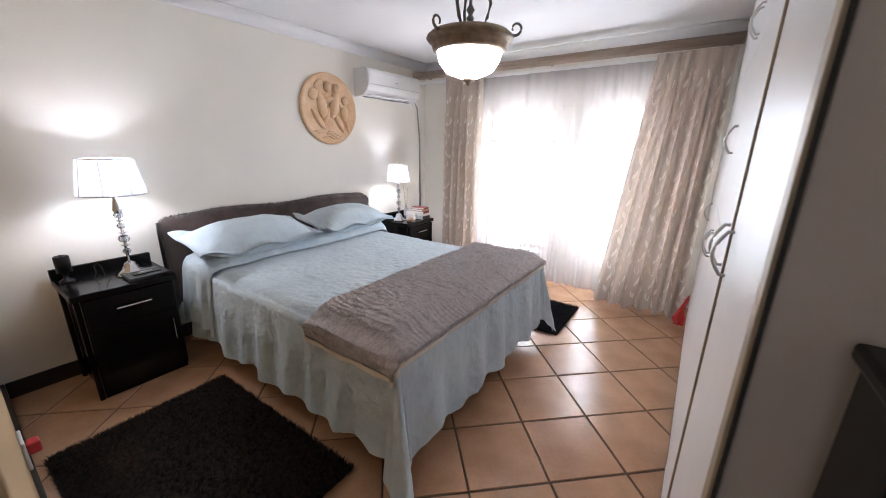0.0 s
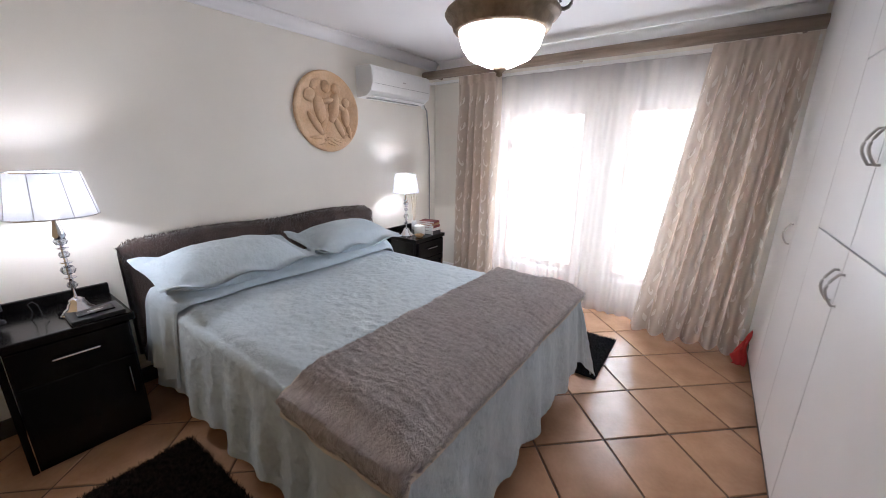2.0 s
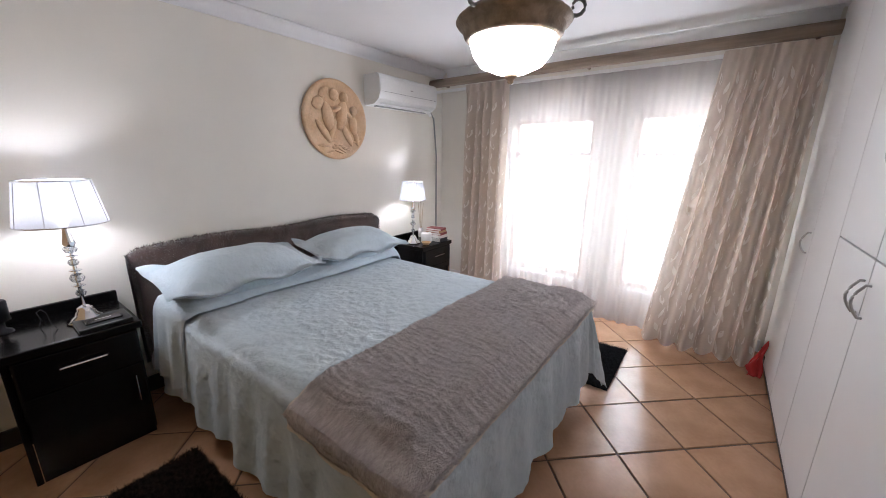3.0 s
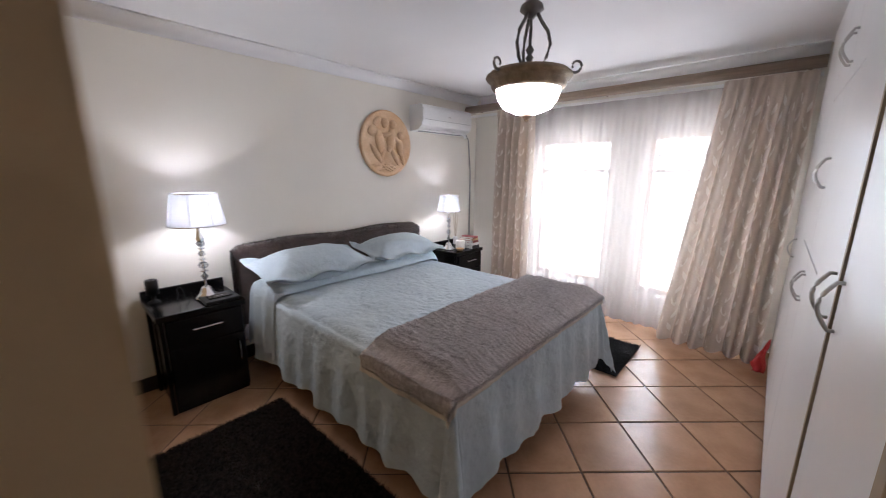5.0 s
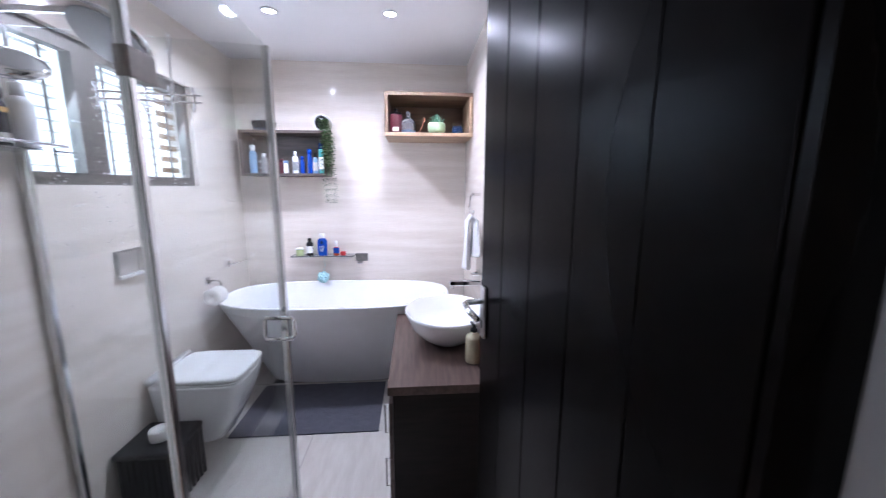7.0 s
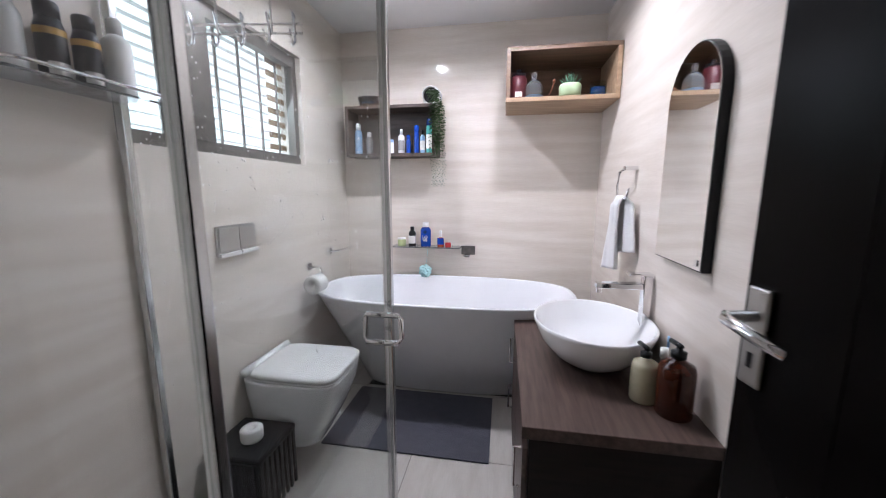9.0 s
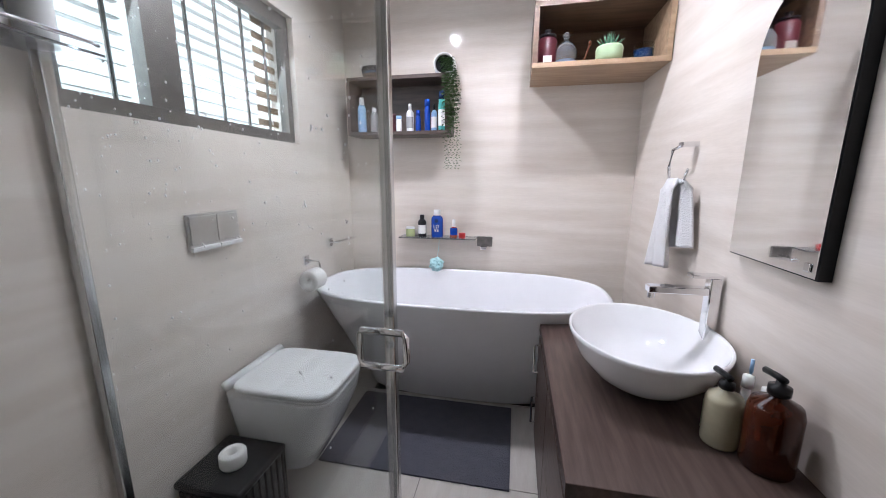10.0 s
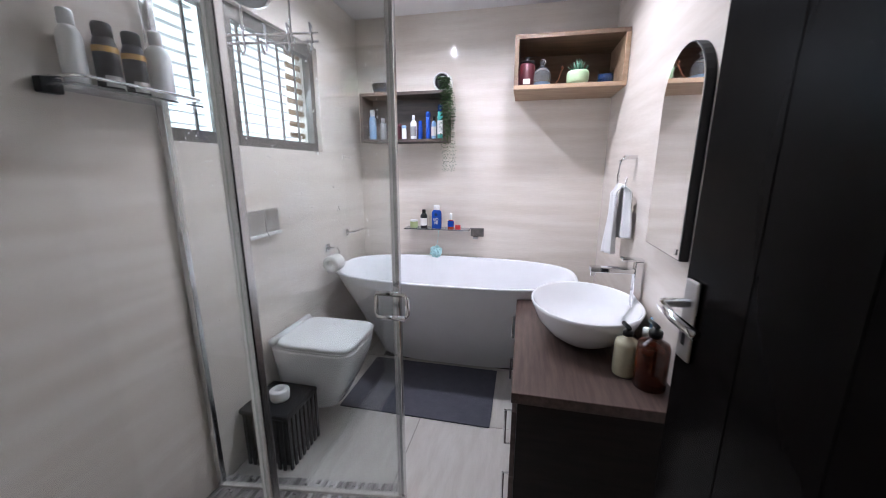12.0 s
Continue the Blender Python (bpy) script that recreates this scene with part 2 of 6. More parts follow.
M_BOOKD = mat("dark_book_cover", (0.03, 0.028, 0.035), 0.5, var=0.25)
M_BOOKT = mat("tan_book_cover", (0.52, 0.33, 0.17), 0.5, var=0.25)
M_COPPER = mat("copper_metal_reed", (0.30, 0.12, 0.07), 0.35, metal=0.8)
M_PLUM = mat("plum_candle_wax", (0.09, 0.015, 0.022), 0.4, var=0.2)
M_GOLD = mat("ochre_label", (0.55, 0.32, 0.06), 0.5)
M_REEDS = mat("straw_reed", (0.45, 0.36, 0.24), 0.8)
M_ROD = mat("washed_wood_pole", (0.36, 0.28, 0.21), 0.5, color2=(0.27, 0.205, 0.155), scale=6, stretch=(0.5, 8, 8), bscale=60, detail_var=0.12)
M_MOS = mat("grey_stone_strip", (0.36, 0.34, 0.33), 0.4, color2=(0.14, 0.125, 0.12), scale=3, random_tint=0.9, bscale=60)
M_BULB = glow("warm_bulb", (1.0, 0.93, 0.84), 9.0)
M_DOWN = glow("downlight_lens", (1.0, 0.97, 0.93), 30.0)
M_OUT = glow("bright_daylight", (1.0, 0.985, 0.97), 2.0)
M_SKYOUT = glow("bright_sky_daylight", (1.0, 0.985, 0.97), 3.4)
M_BRICK = mat("sandy_brick", (0.40, 0.27, 0.17), 0.8, bump=0.3)


# ---- building helpers ----
ORG = {}


def thing(name, loc, label, category, group="", kind=""):
    ob = new(name)
    ob.location = loc
    ORG[ob] = Vector(loc)
    return tagged(ob, label, category, group, kind)


def part(name, bm, material, parent=None, label="", smooth=False, kind=""):
    """Links a bmesh built in world metres as one mesh under a thing or a part."""
    me = bpy.data.meshes.new(name)
    if parent is not None:
        bmesh.ops.translate(bm, verts=bm.verts, vec=-ORG[parent])
    if smooth:
        for f in bm.faces:
            f.smooth = True
    bm.to_mesh(me)
    bm.free()
    me.materials.append(material)
    ob = new(name, me)
    if parent is not None:
        ob.parent = parent
        ORG[ob] = ORG[parent]
    else:
        ORG[ob] = Vector((0, 0, 0))
    return tagged(ob, label, kind=kind)


def structure(name, bm, material, label, category, smooth=False):
    return tagged(part(name, bm, material, smooth=smooth), label, category, kind="structure")


def box(x0, x1, y0, y1, z0, z1, bevel=0.0, seg=2, bm=None):
    bm2 = bmesh.new()
    bmesh.ops.create_cube(bm2, size=1.0, matrix=Matrix.Translation(((x0 + x1) / 2, (y0 + y1) / 2, (z0 + z1) / 2)) @ Matrix.Diagonal((x1 - x0, y1 - y0, z1 - z0, 1)))
    if bevel:
        bmesh.ops.bevel(bm2, geom=bm2.edges[:], offset=bevel, segments=seg, affect="EDGES", profile=0.5)
    return merge(bm, bm2)


def merge(bm, bm2):
    if bm is None:
        return bm2
    me = bpy.data.meshes.new("tmp")
    bm2.to_mesh(me)
    bm2.free()
    bm.from_mesh(me)
    bpy.data.meshes.remove(me)
    return bm


def lathe(profile, center, seg=24, axis="z", bm=None, sx=1.0, sy=1.0):
    """Turned shape from (radius, height) pairs."""
    b = bmesh.new()
    rings = []
    for r, h in profile:
        if r < 1e-5:
            rings.append([b.verts.new((0, 0, h))])
        else:
            rings.append([b.verts.new((r * sx * math.cos(2 * math.pi * i / seg), r * sy * math.sin(2 * math.pi * i / seg), h)) for i in range(seg)])
    for a, c in zip(rings, rings[1:]):
        for i in range(seg):
            j = (i + 1) % seg
            if len(a) == 1 and len(c) > 1:
                b.faces.new((a[0], c[j], c[i]))
            elif len(c) == 1 and len(a) > 1:
                b.faces.new((a[i], a[j], c[0]))
            elif len(a) > 1:
                b.faces.new((a[i], a[j], c[j], c[i]))
    bmesh.ops.recalc_face_normals(b, faces=b.faces[:])
    turn = {"z": Matrix.Identity(4), "x": Matrix.Rotation(radians(90), 4, "Y"), "y": Matrix.Rotation(radians(-90), 4, "X")}[axis]
    bmesh.ops.transform(b, matrix=Matrix.Translation(center) @ turn, verts=b.verts)
    return merge(bm, b)


def tube(points, radius, seg=10, bm=None, taper=1.0):
    """A round bar swept along points."""
    b = bmesh.new()
    pts = [Vector(p) for p in points]
    rings = []
    for i, p in enumerate(pts):
        d = (pts[min(i + 1, len(pts) - 1)] - pts[max(i - 1, 0)]).normalized()
        u = d.cross(Vector((0, 0, 1)) if abs(d.z) < 0.95 else Vector((1, 0, 0))).normalized()
        v = d.cross(u)
        r = radius * (1 + (taper - 1) * i / max(1, len(pts) - 1))
        rings.append([b.verts.new(p + r * (math.cos(2 * math.pi * k / seg) * u + math.sin(2 * math.pi * k / seg) * v)) for k in range(seg)])
    for a, c in zip(rings, rings[1:]):
        for k in range(seg):
            b.faces.new((a[k], a[(k + 1) % seg], c[(k + 1) % seg], c[k]))
    b.faces.new(rings[0])
    b.faces.new(rings[-1][::-1])
    bmesh.ops.recalc_face_normals(b, faces=b.faces[:])
    return merge(bm, b)


def arc(c, r, a0, a1, u, v, n=12):
    c, u, v = Vector(c), Vector(u), Vector(v)
    return [c + r * (math.cos(radians(a0 + (a1 - a0) * i / n)) * u + math.sin(radians(a0 + (a1 - a0) * i / n)) * v) for i in range(n + 1)]


def sheet(fn, nu, nv, bm=None, thick=0.0):
    """A surface from fn(u, v) over the unit square."""
    b = bmesh.new()
    g = [[b.verts.new(fn(i / nu, j / nv)) for j in range(nv + 1)] for i in range(nu + 1)]
    for i in range(nu):
        for j in range(nv):
            b.faces.new((g[i][j], g[i + 1][j], g[i + 1][j + 1], g[i][j + 1]))
    if thick:
        bmesh.ops.recalc_face_normals(b, faces=b.faces[:])
        bmesh.ops.solidify(b, geom=b.faces[:], thickness=thick)
    return merge(bm, b)


def holed(axis, a0, a1, lo, hi, z0, z1, holes):
    """A wall between a0 and a1 across axis, from lo to hi along, with openings (lo, hi, z0, z1) through it."""
    bm = bmesh.new()
    us = sorted({lo, hi, *[h[0] for h in holes], *[h[1] for h in holes]})
    zs = sorted({z0, z1, *[h[2] for h in holes], *[h[3] for h in holes]})
    for u0, u1 in zip(us, us[1:]):
        run = []
        for w0, w1 in zip(zs, zs[1:]):
            cu, cw = (u0 + u1) / 2, (w0 + w1) / 2
            if any(h[0] < cu < h[1] and h[2] < cw < h[3] for h in holes):
                continue
            if run and abs(run[-1][1] - w0) < 1e-6:
                run[-1][1] = w1
            else:
                run.append([w0, w1])
        for w0, w1 in run:
            if axis == "x":
                box(a0, a1, u0, u1, w0, w1, bm=bm)
            else:
                box(u0, u1, a0, a1, w0, w1, bm=bm)
    bmesh.ops.remove_doubles(bm, verts=bm.verts, dist=1e-5)
    return bm


def rot_z(ob, deg):
    ob.rotation_euler = (0, 0, radians(deg))
    return ob


# ---- setting ----
XW, YN, YS, ZC = -2.60, 4.78, 0.825, 2.42       # bedroom faces
XB, YL, YR, ZB = -2.62, -1.08, 0.715, 2.44      # bathroom faces
XE, XC = 1.22, 0.58                             # east wall, wardrobe fronts
WIN1, WIN2 = (-1.66, -0.84, 0.30, 1.86), (-0.52, 0.12, 0.30, 1.86)

structure("wall_north", holed("y", YN, YN + 0.22, XW - 0.15, XE + 0.15, 0, ZC, [WIN1, WIN2]), M_WALL, "cream painted wall with two windows", "wall")
structure("wall_west", box(XW - 0.15, XW, YS - 0.1, YN, 0, ZC), M_WALL, "cream painted wall behind the bed", "wall")
partition = box(XW, 0.18, YR + 0.012, YS, 0, ZC)
box(0.042, 0.18, 0.704, YR + 0.012, 0, ZC, bm=partition)
structure("wall_partition", partition, M_BROWN, "tan painted partition wall beside the bathroom", "wall")
structure("wall_east", box(XE, XE + 0.15, -1.2, YN, 0, ZC), M_WALL, "cream painted wall out of view", "wall")
# unseen wall; its opening is added to let sky light into the passage
structure("wall_south", holed("y", -1.2, -1.05, 0.18, XE, 0, ZC, [(0.5, 0.9, 1.2, 1.8)]), M_WALL, "cream painted wall out of view", "wall")
structure("ceiling", box(XW - 0.15, XE + 0.15, YS, YN + 0.2, ZC, ZC + 0.12), M_CEIL, "white painted ceiling", "ceiling")
structure("ceiling_passage", box(0.05, XE + 0.15, -1.2, YS, ZC, ZC + 0.12), M_CEIL, "white painted ceiling of the passage", "ceiling")
structure("bath_wall_west", box(XB - 0.15, XB, YL - 0.15, YR, 0, ZB), M_TRAV, "cream travertine-look tiled wall", "wall")
BWIN = (-2.06, -0.98, 1.49, 2.09)
structure("bath_wall_south", holed("y", YL - 0.15, YL, XB, 0.18, 0, ZB, [BWIN]), M_TRAV, "cream travertine-look tiled wall with a window", "wall")
structure("bath_wall_north", box(XB, 0.04, YR, YR + 0.012, 0, ZB), M_TRAV, "cream travertine-look tiled wall", "wall")
structure("bath_wall_east", holed("x", 0.04, 0.178, YL, 0.70, 0, ZB - 0.03, [(-0.22, 0.70, -1, 2.04)]), M_WALL, "cream wall with the bathroom doorway", "wall")
structure("bath_ceiling", box(XB - 0.1, 0.05, YL - 0.1, YR + 0.01, ZB, ZB + 0.1), M_CEIL, "white painted bathroom ceiling", "ceiling")
# door lining and the white architrave
jamb = box(0.035, 0.130, 0.6465, 0.7035, 0, 2.04)
box(0.1335, 0.146, 0.608, 0.690, 0, 2.04, bm=jamb)
box(0.130, 0.1335, 0.652, 0.690, 0, 2.04, bm=jamb)
structure("door_jamb", jamb, M_DOOR, "dark stained wooden door jamb", "door frame")
structure("door_jamb", box(0.09, 0.182, -0.22, -0.198, 0, 2.04), M_DOOR, "dark stained wooden door jamb", "door frame")
structure("door_head", box(0.035, 0.186, -0.198, 0.646, 2.012, 2.04), M_DOOR, "dark stained wooden door head", "door frame")
structure("door_reveal", box(0.1305, 0.1795, 0.696, 0.7035, 0, 2.04, 0.002), M_WHITE, "white painted door reveal beside the jamb", "trim")
structure("architrave", box(0.178, 0.190, -0.270, -0.202, 0, 2.09, 0.003), M_WHITE, "white painted door architrave", "trim")
structure("architrave", box(0.1785, 0.190, -0.202, 0.695, 2.043, 2.09, 0.003), M_WHITE, "white painted door architrave", "trim")
# skirting
structure("baseboard", box(XW, XW + 0.018, YS + 0.02, YN, 0, 0.10, 0.004), M_SKIRT, "dark stained wooden skirting board", "skirting")
structure("baseboard", box(XW, 0.16, YS, YS + 0.018, 0, 0.10, 0.004), M_SKIRT, "dark stained wooden skirting board", "skirting")
structure("baseboard", box(XW + 0.02, XC, YN - 0.018, YN, 0, 0.10, 0.004), M_WHITE, "white skirting board under the windows", "skirting")


def cove(p0, p1, inward, size=0.085):
    """Plaster cornice: a hollow quarter curve in the angle of wall and ceiling."""
    p0, p1, n = Vector(p0), Vector(p1), Vector(inward)
    prof = [(0, 0), (0, -size), (0.012, -size)] + [(0.012 + (size - 0.024) * (1 - math.cos(radians(a))), -size + (size - 0.012) * math.sin(radians(a))) for a in range(15, 91, 15)] + [(size, -0.012), (size, 0)]
    b = bmesh.new()
    ends = [[b.verts.new(p + n * u + Vector((0, 0, w))) for u, w in prof] for p in (p0, p1)]
    k = len(prof)
    for i in range(k):
        b.faces.new((ends[0][i], ends[0][(i + 1) % k], ends[1][(i + 1) % k], ends[1][i]))
    b.faces.new(ends[0]), b.faces.new(ends[1][::-1])
    bmesh.ops.recalc_face_normals(b, faces=b.faces[:])
    return b


structure("cornice", cove((XW, YS, ZC), (XW, YN, ZC), (1, 0, 0)), M_CEIL, "white plaster cove cornice", "cornice", True)
structure("cornice", cove((XW + 0.09, YN, ZC), (XC, YN, ZC), (0, -1, 0)), M_CEIL, "white plaster cove cornice", "cornice", True)

# floors: grout beds under the tiles
structure("floor", box(XW, XE, YS, YN, -0.06, -0.006), M_GROUT, "terracotta tiled bedroom floor", "floor")
fl_bed = bpy.data.objects["floor"]
fl_pass = structure("floor_passage", box(0.11, XE, -1.05, YS, -0.06, -0.006), M_GROUT, "terracotta tiled passage floor", "floor")
fl_bath = structure("floor_bath", box(XB, 0.11, YL, YR, -0.06, -0.004), M_BGROUT, "cream polished tiled bathroom floor", "floor")


# ---- windows ----
def window(name, w, mullions):
    x0, x1, z0, z1 = w
    th = thing(name, (x0, YN, z0), "white framed window with steel burglar bars", "window", kind="structure")
    f = box(x0, x0 + 0.05, YN + 0.06, YN + 0.12, z0, z1)
    box(x1 - 0.05, x1, YN + 0.06, YN + 0.12, z0, z1, bm=f)
    box(x0 + 0.05, x1 - 0.05, YN + 0.06, YN + 0.12, z0, z0 + 0.05, bm=f)
    box(x0 + 0.05, x1 - 0.05, YN + 0.06, YN + 0.12, z1 - 0.05, z1, bm=f)
    part("window_frame", f, M_WINF, th)
    part("transom", box(x0 + 0.05, x1 - 0.05, YN + 0.065, YN + 0.115, z1 - 0.36, z1 - 0.325), M_WINF, th)
    pane = part("pane", box(x0 + 0.05, x1 - 0.05, YN + 0.088, YN + 0.094, z0 + 0.05, z1 - 0.05), M_GLASS, th)
    pane.visible_shadow = False
    part("window_sill", box(x0 - 0.03, x1 + 0.03, YN - 0.03, YN + 0.055, z0 - 0.03, z0 + 0.0, 0.004), M_WHITE, th)
    n = 6
    for i in range(n):
        x = x0 + 0.05 + (x1 - x0 - 0.1) * (i + 0.5) / n
        part("burglar_bar", tube([(x, YN + 0.035, z0), (x, YN + 0.035, z1)], 0.006, 6), M_PLASTW, th)
    for z in (z0 + 0.45, z1 - 0.2):
        part("cross_bar", box(x0, x1, YN + 0.025, YN + 0.034, z - 0.008, z + 0.008), M_PLASTW, th)


window("window_1", WIN1, 2)
window("window_2", WIN2, 2)
bd = structure("backdrop", sheet(lambda u, v: Vector((-6 + 10 * u, 6.6, -1 + 5 * v)), 4, 4), M_SKYOUT, "bright washed-out daylight outside the windows", "backdrop")

bw = thing("bath_window", (-1.5, YL, 1.48), "dark framed bathroom window with bars and blinds", "window", kind="structure")
x0, x1, z0, z1 = BWIN
for nm, b in (("window_frame", box(x0, x1, YL - 0.075, YL - 0.03, z0, z0 + 0.05)), ("window_frame", box(x0, x1, YL - 0.075, YL - 0.03, z1 - 0.06, z1)),
              ("window_frame", box(x0, x0 + 0.04, YL - 0.075, YL - 0.03, z0 + 0.05, z1 - 0.06)), ("window_frame", box(x1 - 0.04, x1, YL - 0.075, YL - 0.03, z0 + 0.05, z1 - 0.06)),
              ("mullion", box(-1.41, -1.29, YL - 0.075, YL - 0.025, z0 + 0.05, z1 - 0.06))):
    part(nm, b, M_PEWTER, bw)
pn = part("pane", box(x0 + 0.04, x1 - 0.04, YL - 0.056, YL - 0.05, z0 + 0.05, z1 - 0.06), M_GLASS, bw)
pn.visible_shadow = False
for i in range(7):
    x = x0 + 0.10 + i * 0.145
    if abs(x + 1.35) > 0.07:
        part("window_bar", tube([(x, YL - 0.095, z0), (x, YL - 0.095, z1)], 0.007, 6), M_PEWTER, bw)
for i in range(9):
    z = z0 + 0.08 + i * 0.065
    part("slat", box(x0 + 0.01, x0 + 0.16, YL - 0.115, YL - 0.11, z, z + 0.03), M_BRICK, bw)
for i in range(11):
    z = z0 + 0.075 + i * 0.046
    part("louvre", box(-1.289, x1 - 0.041, YL - 0.125, YL - 0.10, z, z + 0.004), M_PLASTW, bw)
    part("louvre", box(x0 + 0.17, -1.411, YL - 0.125, YL - 0.10, z, z + 0.004), M_PLASTW, bw)
structure("backdrop_bath", sheet(lambda u, v: Vector((-4.5 + 6 * u, -2.6, -0.5 + 5 * v)), 4, 4), M_OUT, "bright washed-out daylight outside the bathroom", "backdrop")

# ---- curtains ----
RODZ, RODY = 2.255, 4.56
rod = thing("curtain_pole", (-1.0, RODY, RODZ), "thick washed wooden curtain pole above the windows", "curtain pole")
part("pole", tube([(XW + 0.02, RODY, RODZ), (0.575, RODY, RODZ)], 0.042, 18), M_ROD, rod, smooth=True)
part("track", box(XW + 0.03, 0.57, RODY + 0.05, RODY + 0.075, RODZ - 0.085, RODZ - 0.06), M_PLASTW, rod)
for x in (-2.5, -0.95, 0.5):
    part("bracket", tube([(x, YN, RODZ), (x, RODY + 0.03, RODZ)], 0.012, 8), M_ROD, rod)


def folds(x, amp, waves, phase, width):
    return amp * (math.sin(2 * math.pi * waves * x / width + phase) + 0.22 * math.sin(2 * math.pi * waves * 1.37 * x / width + 1.7 * phase))


def drape(label, xt0, xt1, xb0, xb1, ytop, ybot, z0, z1, waves, seedv):
    th = thing("curtain", ((xt0 + xt1) / 2, ytop, z0), label, "curtain", "patterned drapes")
    w = 1.0

    def surf(u, v):
        k = 1 - v
        x = (xt0 + (xt1 - xt0) * u) * v + (xb0 + (xb1 - xb0) * u) * k
        y = ytop * v + ybot * k
        amp = 0.016 + 0.042 * min(1.0, k * 6)
        y += folds(u, amp, waves, seedv, w) + 0.012 * math.sin(5 * v + 9 * u + seedv)
        x += 0.010 * math.sin(2 * math.pi * waves * u + seedv + 1.2) * min(1, k * 5)
        return Vector((x, y, z0 + (z1 - z0) * v))
    part("cloth", sheet(surf, waves * 18, 48), M_DRAPE, th, smooth=True)
    hd = sheet(lambda u, v: surf(u, 0.965 + 0.035 * v) + Vector((0, -0.007 - 0.010 * abs(math.sin(math.pi * waves * 2 * u)), 0)), waves * 12, 4)
    part("pleated_heading", hd, M_DRAPE, th, smooth=True)
    # woven leaves that follow the folds
    lv = bmesh.new()
    cols = waves * 2
    for c in range(cols):
        for r in range(17):
            u, v = (c + 0.5 + 0.18 * math.sin(r * 2.1)) / cols, (r + 0.5 + 0.5 * (c % 2)) / 18
            if v > 0.94:
                continue
            side = 1 if r % 2 else -1
            du, dv = 0.33 / cols, 0.017
            ring = [(0, -1.2), (0.7, -0.5), (0.8, 0.2), (0.0, 1.3), (-0.5, 0.4), (-0.6, -0.4)]
            vs = []
            for a, bb in ring:
                p = surf(min(1, max(0, u + du * (a * 0.8 + side * bb * 0.45))), min(1, max(0, v + dv * bb)))
                vs.append(lv.verts.new(p + Vector((0, -0.003, 0))))
            lv.faces.new(vs)
    tagged(part("leaf_pattern", lv, M_LEAFP, th, "ivory woven leaf motif"), kind="stuff")
    return th


drape("beige drape with ivory leaf pattern beside the corner", -2.10, -1.62, -2.13, -1.62, RODY - 0.02, 4.50, 0.02, 2.20, 5, 0.4)
drape("beige drape with ivory leaf pattern beside the wardrobe", 0.02, 0.55, -0.22, 0.52, RODY - 0.02, 4.44, 0.015, 2.20, 6, 1.3)


def sheer_surf(u, v):
    x = -1.86 + 2.05 * u
    gather = 0.5 + 0.5 * math.cos(2 * math.pi * (x + 0.68) / 1.1)
    y = 4.63 + 0.018 * math.sin(2 * math.pi * 21 * u + 0.6 * math.sin(7 * u)) * (0.4 + 0.6 * (1 - v)) + 0.008 * math.sin(2 * math.pi * 9 * u + 2)
    return Vector((x + 0.012 * math.sin(40 * u) * (1 - v), y - 0.05 * (1 - v), 0.03 + 2.14 * v))


sh = thing("sheer_curtain", (-0.8, 4.62, 0.02), "white sheer voile curtain over the windows", "sheer curtain")
part("voile", sheet(sheer_surf, 260, 24), M_SHEER, sh, smooth=True)
part("heading_tape", sheet(lambda u, v: sheer_surf(u, 0.955 + 0.045 * v) + Vector((0, -0.006, 0)), 200, 2), M_SHEER, sh, smooth=True)


# ---- wardrobe ----
def bow_handle(parent, y, z, h=0.115, x=XC):
    pts = [(x + 0.002, y, z - h / 2), (x - 0.012, y, z - h / 2)] + [(x - 0.012 - 0.024 * math.sin(math.pi * i / 10), y, z - h / 2 + h * i / 10) for i in range(1, 10)] + [(x - 0.012, y, z + h / 2), (x + 0.002, y, z + h / 2)]
    return part("handle", tube(pts, 0.0048, 8), M_STEEL, parent, "curved brushed steel handle", smooth=True)


wd = thing("wardrobe", (XC, 3.0, 0), "white built-in wardrobe with steel bow handles", "wardrobe")
part("carcass", box(XC + 0.024, XE - 0.005, 1.44, YN - 0.005, 0.0, ZC - 0.004), M_WHITE, wd)
part("end_panel", box(XC + 0.006, XE - 0.005, 1.405, 1.438, 0.0, ZC - 0.004, 0.002), M_ENDP, wd, "grey-tan end panel, darker than the fronts")
part("edge_strip", box(XC - 0.006, XC + 0.005, 1.400, 1.440, 0.0, ZC - 0.004, 0.002), M_EDGE, wd, "tan wooden edge strip")
part("joint", box(XC - 0.001, XC + 0.004, 1.396, 1.3995, 0.0, ZC - 0.006), M_DARKGAP, wd)
part("plinth", box(XC + 0.012, XC + 0.022, 1.445, YN - 0.01, 0.0, 0.05), M_SKIRT, wd, "dark plinth strip")


def wdoor(y0, y1, z0, z1, handles, edge=False, proud=0.0):
    d = part("door", box(XC - proud, XC + 0.020 - proud, y0 + 0.003, y1 - 0.003, z0 + 0.003, z1 - 0.003, 0.0025), M_WHITE, wd)
    for hy, hz in handles:
        bow_handle(d, hy, hz, x=XC - proud)
    if edge:
        part("edge_banding", box(XC - proud - 0.001, XC + 0.022 - proud, y0 - 0.016, y0 + 0.002, z0 + 0.003, z1 - 0.003), M_EDGE, d, "tan edge banding")
    return d


